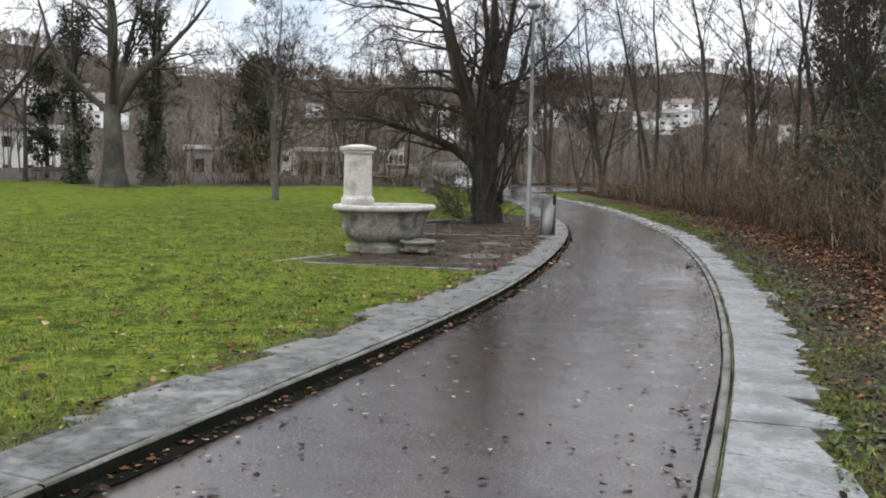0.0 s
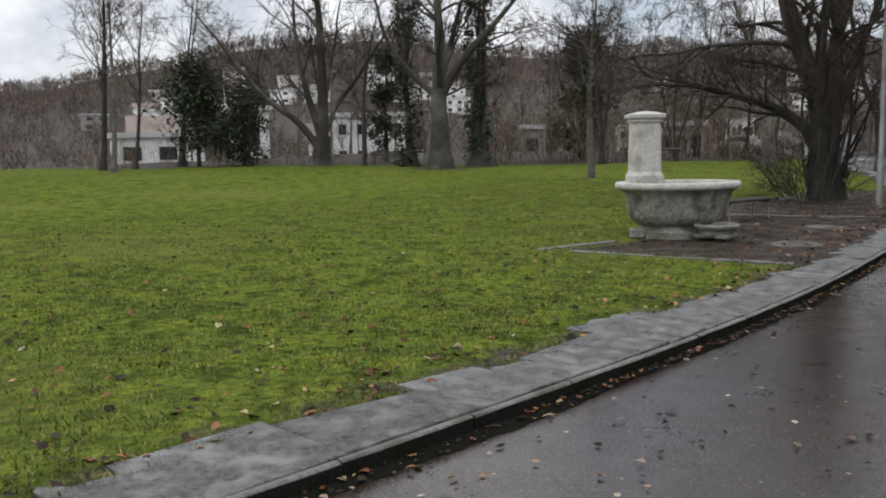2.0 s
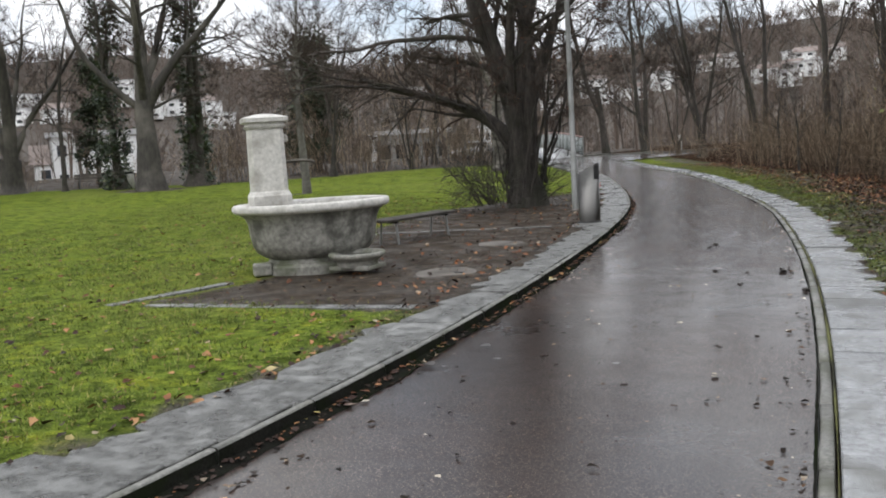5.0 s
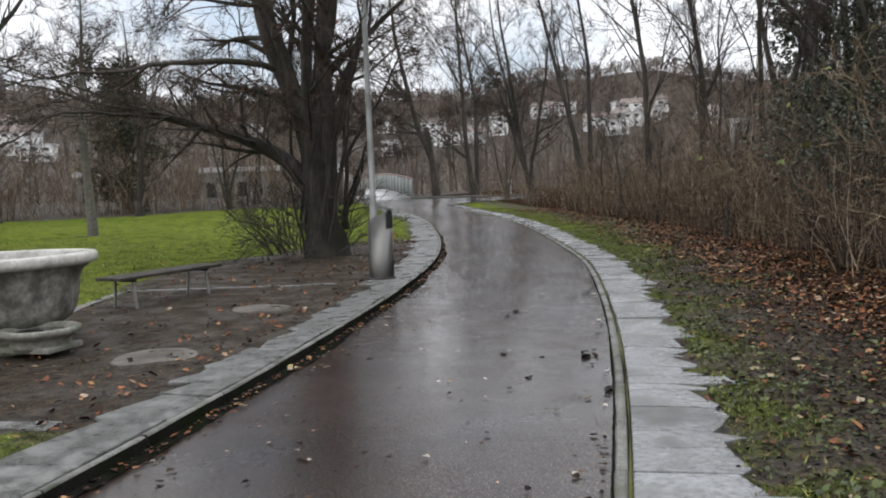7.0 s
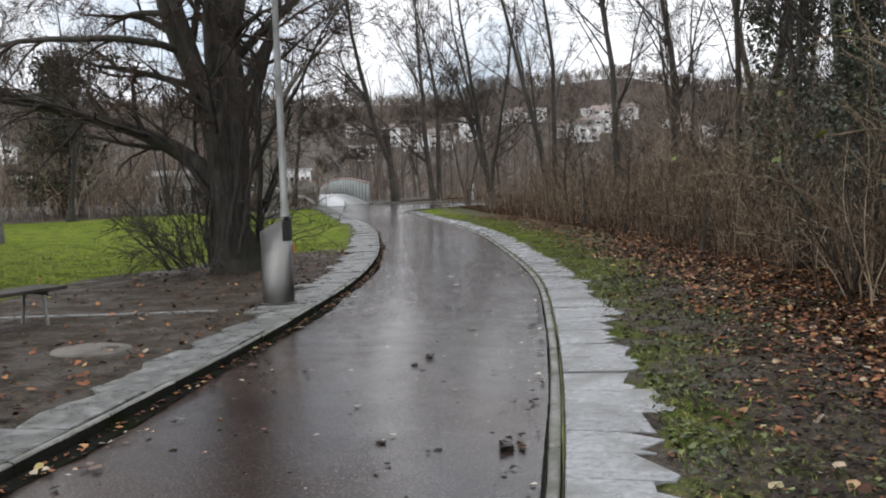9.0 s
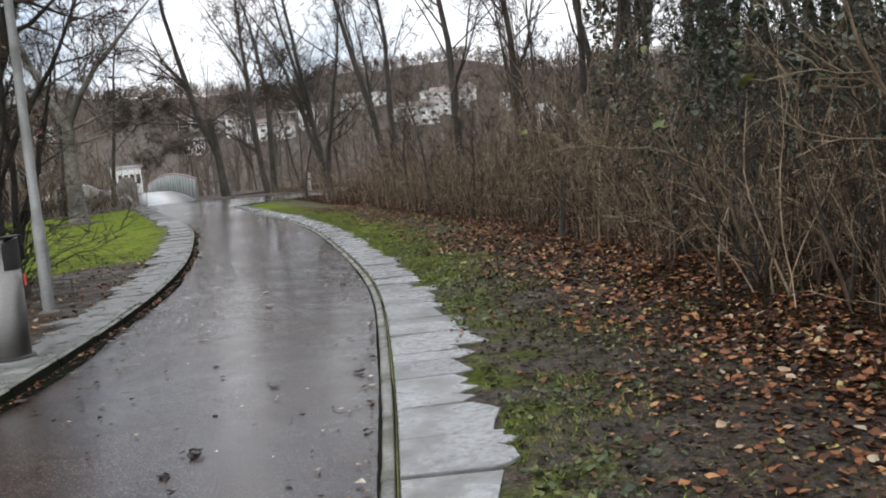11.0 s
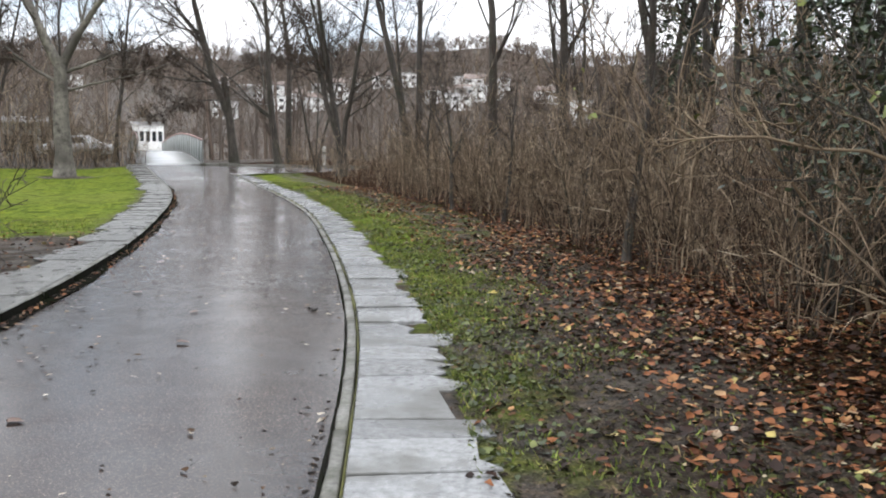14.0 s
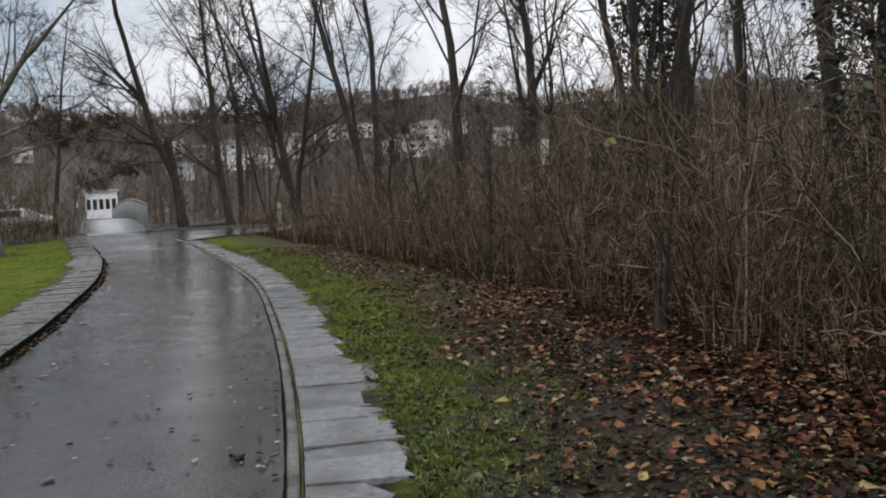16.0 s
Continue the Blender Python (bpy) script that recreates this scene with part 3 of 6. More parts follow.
def make_road():
    rows, cols = DENSE[DENSE <= 62.0], 9
    verts = []
    for y in rows:
        a, b = side_point(LEFT, y, 0.0), side_point(RIGHT, y, 0.0)
        # towards the bridge the path widens to meet another one
        b = (b[0] + 7.0 * float(ease(y, 53.5, 59.5)), b[1])
        for c in range(cols):
            t = c / (cols - 1)
            camber = 0.012 * math.sin(math.pi * t)
            verts.append((a[0] * (1 - t) + b[0] * t, a[1] * (1 - t) + b[1] * t, camber + float(road_z(y)) + 0.004 * math.sin(y * 1.3 + t * 5)))
    verts = np.array(verts)
    i = np.arange(len(rows) - 1)[:, None] * cols + np.arange(cols - 1)[None]
    me = np_mesh("road", verts, [np.stack([i, i + 1, i + cols + 1, i + cols], -1).reshape(-1, 4)], ASPHALT, True)
    tagged(new("road", me), "wet dark asphalt path curving through the park", "path", kind="structure")


make_road()


# ---- fountain ----
def fountain():
    base = pose(-7.28, 17.38, -0.04, 0, 0, 41.0)
    ob = thing("fountain", base, "weathered limestone fountain with oval basin and pillar on gravel", "fountain")
    a, b = 1.12, 0.86
    prof = [(0, 0.13), (0.5, 0.13), (0.64, 0.17), (0.73, 0.24), (0.78, 0.34), (0.80, 0.5), (0.825, 0.66), (0.86, 0.74), (0.93, 0.8), (0.985, 0.82), (1.0, 0.85), (1.0, 0.9), (0.98, 0.925),
            (0.86, 0.925), (0.835, 0.9), (0.8, 0.75), (0.7, 0.45), (0.0, 0.4)]
    basin = part("basin", bm_mesh("basin", lathe(prof[:9], 56, a, b, 0.012), BASIN, True), ob, label="streaked grey stone bowl")
    part("rim", bm_mesh("rim", lathe(prof[8:], 56, a, b, 0.012), STONE, True), ob, label="pale worn stone rim")
    part("water", bm_mesh("water", lathe([(0, 0.8), (0.815, 0.8)], 40, a, b), WATER), ob, label="dark still water")
    foot = [(0, -0.08), (0.7, -0.08), (0.7, 0.05), (0.66, 0.08), (0.6, 0.1), (0.56, 0.2), (0, 0.2)]
    part("plinth", bm_mesh("plinth", lathe(foot, 28, a, b, 0.05), STONE_DARK), ob, label="mossy stone foot")
    part("plinth_block", bm_mesh("plinth_block", box(0.26, 0.24, 0.17, 0.03, -0.05, (-0.78, -0.26)), STONE_DARK), ob)
    # the pillar: a chamfered square shaft with a base moulding and a stepped cap
    px, py = -0.58, 0.08

    def octagon(profile, cut):
        bm = bmesh.new()
        rings = []
        for r, z in profile:
            c = r * cut
            pts = [(r, -r + c), (r, r - c), (r - c, r), (-r + c, r), (-r, r - c), (-r, -r + c), (-r + c, -r), (r - c, -r)]
            rings.append([bm.verts.new((px + x, py + y, z)) for x, y in pts])
        for p, q in zip(rings, rings[1:]):
            for i in range(8):
                bm.faces.new((p[i], p[(i + 1) % 8], q[(i + 1) % 8], q[i]))
        bm.faces.new(rings[0][::-1])
        bm.faces.new(rings[-1])
        return bm

    shaft = part("pillar", bm_mesh("pillar", octagon([(0.272, 0.42), (0.272, 1.08), (0.272, 1.081), (0.256, 1.11), (0.246, 2.0)], 0.22), STONE), ob, label="pale stone pillar shaft")
    part("base_moulding", bm_mesh("base_moulding", octagon([(0.298, 0.9), (0.298, 1.04), (0.28, 1.075), (0.2, 1.075)], 0.22), STONE), shaft)
    part("cap", bm_mesh("cap", octagon([(0.2, 1.98), (0.27, 1.985), (0.285, 2.015), (0.265, 2.03), (0.265, 2.055), (0.318, 2.07), (0.322, 2.125), (0.3, 2.135), (0.12, 2.18), (0.0001, 2.19)], 0.2), STONE), shaft, label="stepped stone cap")
    pts = np.array([[(px + 0.2, py - 0.02, 1.5), (px + 0.45, py - 0.03, 1.51), (px + 0.62, py - 0.04, 1.5), (px + 0.66, py - 0.04, 1.47)]])
    v, f = tubes(pts, np.full((1, 4), 0.021), 10)
    spout = part("spout", np_mesh("spout", v, [f], BRONZE, True), ob, label="dark metal spout pipe")
    part("spout_rose", bm_mesh("spout_rose", box(0.03, 0.1, 0.1, 0.012, 1.44, (px + 0.245, py - 0.02)), BRONZE), spout)
    part("bracket", bm_mesh("bracket", box(0.09, 0.12, 0.11, 0.03, 1.78, (px + 0.27, py)), STONE), shaft)


fountain()


def trough():
    ob = thing("drinking_trough", pose(-6.42, 17.12, -0.03), "low round stone drinking bowl beside the fountain foot", "trough")
    prof = [(0, 0.0), (0.27, 0.0), (0.29, 0.05), (0.28, 0.09), (0.34, 0.13), (0.385, 0.16), (0.39, 0.2), (0.365, 0.215), (0.31, 0.205), (0.27, 0.13), (0, 0.11)]
    part("bowl", bm_mesh("bowl", lathe(prof, 36, 1, 1, 0.03), STONE_DARK, True), ob)
    part("water", bm_mesh("water", lathe([(0, 0.165), (0.292, 0.165)], 30), WATER), ob)
    part("foot_slab", bm_mesh("foot_slab", box(0.62, 0.5, 0.06, 0.015, -0.02), STONE_DARK), ob)


trough()


def covers():
    for i, (x, y, r, tip) in enumerate(((-5.02, 17.02, 0.41, 2.0), (-5.56, 20.2, 0.4, -1.0))):
        ob = thing("manhole_cover", pose(x, y, float(ground_z(x, y)) - 0.062, tip, 1.0, 20 * i), "round concrete shaft cover lying in the gravel", "manhole cover", "round concrete covers on the terrace")
        prof = [(0, 0.0), (r, 0.0), (r, 0.055), (r - 0.02, 0.072), (r * 0.5, 0.078), (0, 0.08)]
        part("disc", bm_mesh("disc", lathe(prof, 32, 1, 1, 0.015), CONCRETE), ob)
        part("lifting_eye", bm_mesh("lifting_eye", box(0.12, 0.035, 0.012, 0.004, 0.075, (r * 0.45, 0)), DARK), ob)


covers()


def bench():
    ob = thing("park_bench", pose(-7.6, 21.0, float(ground_z(-7.6, 21.0)) - 0.01, 0, 0, -11.0), "backless bench with weathered plank seat on thin metal legs", "bench")
    for i, x in enumerate((-0.17, 0.0, 0.17)):
        part("plank", bm_mesh("plank", box(0.15, 2.02, 0.045, 0.008, 0.41, (x, 0)), PLANK), ob)
    for y in (-0.72, 0.72):
        part("cross_bar", bm_mesh("cross_bar", box(0.44, 0.05, 0.035, 0.004, 0.374, (0, y)), DARK), ob)
        for s in (-1, 1):
            pts = np.array([[(s * 0.17, y, 0.385), (s * 0.19, y, 0.2), (s * 0.215, y, 0.0)]])
            v, f = tubes(pts, np.full((1, 3), 0.02), 8)
            part("leg", np_mesh("leg", v, [f], GALV, True), ob)


bench()


# ---- litter bin and lamp post ----
def litter_bin():
    ob = thing("litter_bin", pose(-5.0, 23.25, 0.1 + float(road_z(23.25)), 0, 0, 10.0), "brushed steel litter bin with slanted top and dark opening", "litter bin")
    n, r = 48, 0.203
    bm = bmesh.new()
    lower, upper, inner = [], [], []
    for i in range(n):
        a = 2 * math.pi * i / n
        top = 1.04 + 0.1 * math.cos(a)
        lower.append(bm.verts.new((math.cos(a) * r, math.sin(a) * r, 0.03)))
        upper.append(bm.verts.new((math.cos(a) * r, math.sin(a) * r, top)))
        inner.append(bm.verts.new((math.cos(a) * (r - 0.012), math.sin(a) * (r - 0.012), top - 0.004)))
    for i in range(n):
        j = (i + 1) % n
        bm.faces.new((lower[i], lower[j], upper[j], upper[i]))
        bm.faces.new((upper[i], upper[j], inner[j], inner[i]))
    bm.faces.new(inner)
    body = part("body", bm_mesh("body", bm, STEEL, True), ob)
    for p in body.data.polygons:
        p.use_smooth = len(p.vertices) == 4 and abs(p.normal.z) < 0.3
    foot = lathe([(0, 0), (0.235, 0), (0.235, 0.022), (0.21, 0.034), (0, 0.034)], 40)
    part("foot_ring", bm_mesh("foot_ring", foot, DARK), ob)
    # the opening: a curved dark plate let into the side that faces the path
    bm = bmesh.new()
    grid = []
    for iz in range(7):
        row = []
        for ia in range(13):
            a = radians(-52 + 104 * ia / 12)
            z = 0.83 + (1.06 - 0.83 + 0.1 * (math.cos(a) - 0.55)) * iz / 6
            row.append(bm.verts.new((math.cos(a) * (r + 0.004), math.sin(a) * (r + 0.004), z)))
        grid.append(row)
    for p, q in zip(grid, grid[1:]):
        for i in range(12):
            bm.faces.new((p[i], p[i + 1], q[i + 1], q[i]))
    part("opening", bm_mesh("opening", bm, DARK, True), ob, label="dark throw-in opening")
    part("hood", bm_mesh("hood", box(0.1, 0.3, 0.012, 0.004, 1.122, (0.155, 0)), DARK), ob)
    part("sticker", bm_mesh("sticker", box(0.006, 0.05, 0.11, 0.002, 0.66, (0.2135, 0.06)), RED), ob, label="small red sticker")


litter_bin()


def lamp_post():
    ob = thing("street_lamp", pose(-6.27, 26.3, float(ground_z(-6.27, 26.3)) - 0.02), "slim galvanised steel lamp post at the path edge", "street lamp")
    pts = np.array([[(0, 0, 0.02), (0, 0, 1.2), (0, 0, 1.22), (0, 0, 4.0), (0, 0, 6.6)]])
    v, f = tubes(pts, np.array([[0.075, 0.075, 0.062, 0.055, 0.042]]), 14)
    pole = part("pole", np_mesh("pole", v, [f], GALV, True), ob)
    part("service_door", bm_mesh("service_door", box(0.012, 0.085, 0.32, 0.004, 0.55, (0.072, 0)), GALV), pole)
    part("collar", bm_mesh("collar", lathe([(0, 0), (0.13, 0), (0.13, 0.03), (0.09, 0.05), (0, 0.05)], 20), CONCRETE), ob)
    part("lantern", bm_mesh("lantern", lathe([(0, 6.55), (0.06, 6.55), (0.2, 6.62), (0.22, 6.72), (0.05, 6.8), (0, 6.8)], 20), GALV, True), ob)


lamp_post()


def white_post(x, y, z, h, r, label):
    ob = thing("marker_post", pose(x, y, z), label, "post")
    part("shaft", bm_mesh("shaft", lathe([(0, 0), (r, 0), (r, h - 0.12), (r * 1.15, h - 0.11), (r * 1.15, h - 0.04), (r * 0.7, h), (0, h)], 16), WHITEPAINT), ob)
    part("band", bm_mesh("band", lathe([(r * 1.02, h * 0.62), (r * 1.04, h * 0.63), (r * 1.04, h * 0.7), (r * 1.02, h * 0.71)], 16), DARK), ob)


white_post(-11.2, 62.6, float(ground_z(-11.2, 62.6)) - 0.03, 0.95, 0.09, "short white marker post at the edge of the wood")



def far_bin():
    x, y = -36.3, 42.0
    ob = thing("park_bin", pose(x, y, float(ground_z(x, y)) - 0.02), "short pale round litter bin beside the great tree", "litter bin")
    part("shell", bm_mesh("shell", lathe([(0, 0), (0.24, 0), (0.24, 0.8), (0.235, 0.82), (0, 0.82)], 20), WHITEPAINT, True), ob)
    part("slot", bm_mesh("slot", lathe([(0.2, 0.82), (0.2, 0.93)], 20), DARK, True), ob, label="dark open slot")
    part("lid", bm_mesh("lid", lathe([(0, 0.93), (0.26, 0.93), (0.25, 1.0), (0.1, 1.05), (0, 1.05)], 20), WHITEPAINT, True), ob)


def far_bench():
    x, y = -39.8, 42.9
    ob = thing("garden_bench", pose(x, y, float(ground_z(x, y)) - 0.02, 0, 0, 43.0), "grey wooden bench with a slatted back at the lawn edge", "bench")
    for k in range(3):
        part("seat_slat", bm_mesh("seat_slat", box(2.3, 0.12, 0.04, 0.006, 0.42, (0, -0.15 + 0.14 * k)), CONCRETE), ob)
    for k in range(2):
        part("back_slat", bm_mesh("back_slat", box(2.3, 0.035, 0.13, 0.006, 0.55 + 0.17 * k, (0, 0.24)), CONCRETE), ob)
    for u in (-0.9, 0.9):
        part("side_frame", bm_mesh("side_frame", box(0.06, 0.4, 0.42, 0.006, 0.0, (u, 0)), DARK), ob)
        part("back_post", bm_mesh("back_post", box(0.05, 0.04, 0.45, 0.006, 0.4, (u, 0.2)), DARK), ob)


far_bin()
far_bench()


# ---- bridge beyond the bend ----
def bridge():
    ob = thing("footbridge", pose(-18.85, 62.0, 0.4, 0, 0, 25.5), "humped footbridge with grey-green panel railings and a wet deck with painted sky sheen", "bridge")
    n, half, length = 24, 1.6, 44.0

    def rise(t):
        return 0.58 * math.sin(math.pi * t)

    def bend(t):
        return -0.6 * t * t

    verts, faces = [], []
    for i in range(n + 1):
        t = i / n
        for x, dz in ((-half, 0), (half, 0), (half, -0.35), (-half, -0.35)):
            verts.append((x + bend(t), t * length, rise(t) + dz))
    for i in range(n):
        for j in range(4):
            a, b = i * 4 + j, i * 4 + (j + 1) % 4
            faces.append((a, b, b + 4, a + 4))
    part("deck", np_mesh("deck", np.array(verts), [np.array(faces), np.array([(0, 1, 2, 3), (n * 4, n * 4 + 3, n * 4 + 2, n * 4 + 1)])], DECK), ob)
    for s in (-1, 1):
        x0 = s * (half - 0.05)
        for i in range(23):
            t = i / 22
            part("post", bm_mesh("post", box(0.07, 0.07, 1.3, 0.006, rise(t) - 0.02, (x0 + bend(t), t * length)), GALV), ob)
        for i in range(22):
            t0, t1 = (i + 0.03) / 22, (i + 0.97) / 22
            p = []
            for t in (t0, t1):
                for dx in (-0.012, 0.012):
                    for dz in (0.08, 1.18):
                        p.append((x0 + bend(t) + dx, t * length, rise(t) + dz))
            q = np.array([(0, 1, 3, 2), (4, 6, 7, 5), (0, 4, 5, 1), (2, 3, 7, 6), (1, 5, 7, 3), (0, 2, 6, 4)])
            part("panel", np_mesh("panel", np.array(p), [q], PANEL), ob)
        pts = np.array([[(x0 + bend(i / n), i / n * length, rise(i / n) + 1.27) for i in range(n + 1)]])
        v, f = tubes(pts, np.full((1, n + 1), 0.045), 8)
        part("handrail", np_mesh("handrail", v, [f], RAILRED, True), ob, label="faded red handrail")


bridge()


def low_wall():
    ob = thing("low_wall", pose(-12.6, 61.3, 0.32, 0, 0, -7.0), "low dark kerb wall running from the bridge end", "wall")
    for i in range(9):
        part("block", bm_mesh("block", box(0.98, 0.24, 0.2 + 0.02 * math.sin(i * 2.1), 0.015, 0, (-4.2 + i, 0.02 * math.sin(i))), KERB), ob)


low_wall()


# ---- houses across the valley ----
def house(x, y, w, d, h, turn, wall, roof, pitched, rows, cols, label, z=None, category="house"):
    base = float(ground_z(x, y)) - 0.4 if z is None else z
    ob = thing("house", pose(x, y, base, 0, 0, turn), label, category, "houses across the valley")
    part("wall", bm_mesh("wall", box(w, d, h), wall), ob)
    if pitched:
        bm = bmesh.new()
        e, g = 0.5, h + min(w, d) * 0.28
        p = [bm.verts.new(c) for c in ((-w / 2 - e, -d / 2 - e, h - 0.15), (w / 2 + e, -d / 2 - e, h - 0.15), (w / 2 + e, d / 2 + e, h - 0.15), (-w / 2 - e, d / 2 + e, h - 0.15), (-w / 2 - e, 0, g), (w / 2 + e, 0, g))]
        for q in ((0, 1, 5, 4), (2, 3, 4, 5), (0, 4, 3), (1, 2, 5), (0, 3, 2, 1)):
            bm.faces.new([p[i] for i in q])
        top = part("roof", bm_mesh("roof", bm, roof), ob)
        part("chimney", bm_mesh("chimney", box(0.7, 0.7, 1.4, 0, g - 0.8, (w * 0.2, 0.4)), GREYWALL), top)
    else:
        part("roof", bm_mesh("roof", box(w + 0.7, d + 0.7, 0.45, 0, h + 0.003), roof), ob)
    ww, hh = min(1.5, w / cols * (0.42 if rows > 1 else 0.62)), min(1.9, h / rows * 0.38)
    for r in range(rows):
        for c in range(cols):
            cx = -w / 2 + (c + 0.5) * w / cols
            cz = (r + 0.35) * h / rows
            part("window", bm_mesh("window", box(ww, 0.12, hh, 0, cz, (cx, -d / 2 - 0.03)), WINDOW), ob)


def facing(x, y):
    return math.degrees(math.atan2(y - 12, x + 3)) - 90


# nearer buildings behind the lawn's trees: x, y, width, depth, height, wall, pitched, rows, columns, base, label
NEAR = [
    (-84.5, 54.5, 7, 8, 5.4, WHITEWALL, True, 2, 3, "white house with a grey roof behind the park trees"),
    (-73.0, 45.5, 6, 6, 3.0, WHITEWALL, False, 1, 2, "low grey garage block behind the park trees"),
    (-64.5, 50.5, 3.2, 3.2, 4.6, WHITEWALL, False, 1, 1, "small plain white transformer house at the lawn edge"),
    (-68.6, 69.0, 7.5, 8, 5.4, WHITEWALL, False, 2, 4, "white flat-roofed villa with a dark window band"),
    (-54.0, 82.0, 6, 7, 3.6, GREYWALL, False, 1, 3, "low grey house half hidden by bare trees"),
    (-43.5, 88.0, 7, 9, 3.6, GREYWALL, False, 1, 5, "grey flat-roofed building behind the trees"),
    (-77.0, 187.0, 5.6, 7, 5.0, WHITEWALL, False, 1, 5, "white pavilion with a row of windows beyond the bridge"),
    (-68.0, 130.0, 10, 9, 7, WHITEWALL, False, 3, 4, "white apartment block on the slope"),
    (-97.0, 92.0, 11, 9, 6, WHITEWALL, True, 2, 4, "white house on the lower slope"),
]
for x, y, w, d, h, wall, pitched, rows, cols, label in NEAR:
    house(x, y, w, d, h, facing(x, y), wall, ROOF if pitched else FLATROOF, pitched, rows, cols, label, 0.5 if "pavilion" in label else None)


def hillside_houses():
    rng = np.random.default_rng(5)
    for i in range(54):
        az = radians((1 + 16 * rng.random(), 42 + 22 * rng.random(), -8 + 76 * rng.random())[i % 3])
        dist = 258 + 78 * rng.random() + 10 * math.sin(az * 9)
        x, y = -5 - math.sin(az) * dist, 25 + math.cos(az) * dist
        w, d = rng.uniform(5, 9.5), rng.uniform(5, 8)
        storeys = 2 if rng.random() < 0.8 else 3
        pitched = rng.random() < 0.45
        if radians(20) < az < radians(38) and rng.random() < 0.5:
            continue
        wall = WHITEWALL if rng.random() < 0.8 else GREYWALL
        house(x, y, w, d, storeys * 2.4, facing(x, y) + rng.uniform(-25, 25), wall, ROOF if pitched else FLATROOF, pitched, storeys, int(w // 3),
              ("white" if wall is WHITEWALL else "grey") + (" house with a pitched roof" if pitched else " flat-roofed apartment house") + " on the wooded hillside")


hillside_houses()



def parked_car():
    x, y = -27.4, 68.6
    ob = thing("parked_car", pose(x, y, float(ground_z(x, y)) + 0.01, 0, 0, 12.0), "silver-grey parked car half hidden behind bare bushes", "car")
    side = [(-2.05, 0.35), (-2.1, 0.62), (-2.0, 0.8), (-1.45, 0.92), (-0.75, 1.38), (0.55, 1.43), (1.4, 0.98), (2.0, 0.9), (2.1, 0.6), (2.05, 0.35)]

    def shell(outline, half, inset):
        bm = bmesh.new()
        rows = []
        for w, k in ((-half, inset), (-half + 0.12, 1.0), (half - 0.12, 1.0), (half, inset)):
            rows.append([bm.verts.new((px * (0.97 + 0.03 * k), w, 0.3 + (pz - 0.3) * (0.93 + 0.07 * k))) for px, pz in outline])
        for a, b in zip(rows, rows[1:]):
            for i in range(len(outline)):
                j = (i + 1) % len(outline)
                bm.faces.new((a[i], a[j], b[j], b[i]))
        bm.faces.new(rows[0])
        bm.faces.new(rows[-1][::-1])
        return bm

    part("body", bm_mesh("body", shell(side, 0.86, 0.3), CARPAINT, True), ob)
    for s in (-1, 1):
        part("side_window", bm_mesh("side_window", box(1.5, 0.03, 0.32, 0.01, 0.98, (-0.1, s * 0.86)), WINDOW), ob)
        part("headlight", bm_mesh("headlight", box(0.06, 0.3, 0.14, 0.02, 0.62, (2.05, s * 0.6)), WHITEPAINT), ob)
        part("tail_light", bm_mesh("tail_light", box(0.05, 0.22, 0.16, 0.02, 0.62, (-2.06, s * 0.62)), RED), ob)
        for wx in (-1.3, 1.3):
            wheel = part("wheel", bm_mesh("wheel", lathe([(0, -0.1), (0.3, -0.1), (0.32, -0.06), (0.32, 0.06), (0.3, 0.1), (0, 0.1)], 24), DARK, True), ob, pose(wx, s * 0.8, 0.32, 90, 0, 0), "black tyre")
            part("rim", bm_mesh("rim", lathe([(0, -0.105), (0.2, -0.105), (0.2, 0.105), (0, 0.105)], 16), GALV), wheel)


parked_car()

# ---- trees ----
def crown_levels(rng, pts, rad, length, plan):
    """Branch upon branch: plan rows are count, low, high, angle, ratio, points, wander, lift, sides."""
    out = []
    for count, lo, hi, angle, ratio, k, wander, lift, sides in plan:
        s, d, ln, r = sprout(rng, pts, rad, length, count, lo, hi, angle, ratio, flat=0.35)
        r = np.maximum(r, 0.007)
        pts, rad = grow(rng, s, d, ln, r, k, wander, lift)
        rad = np.maximum(rad, 0.005)
        out.append(tubes(pts, rad, sides))
        length = ln
    return out, pts


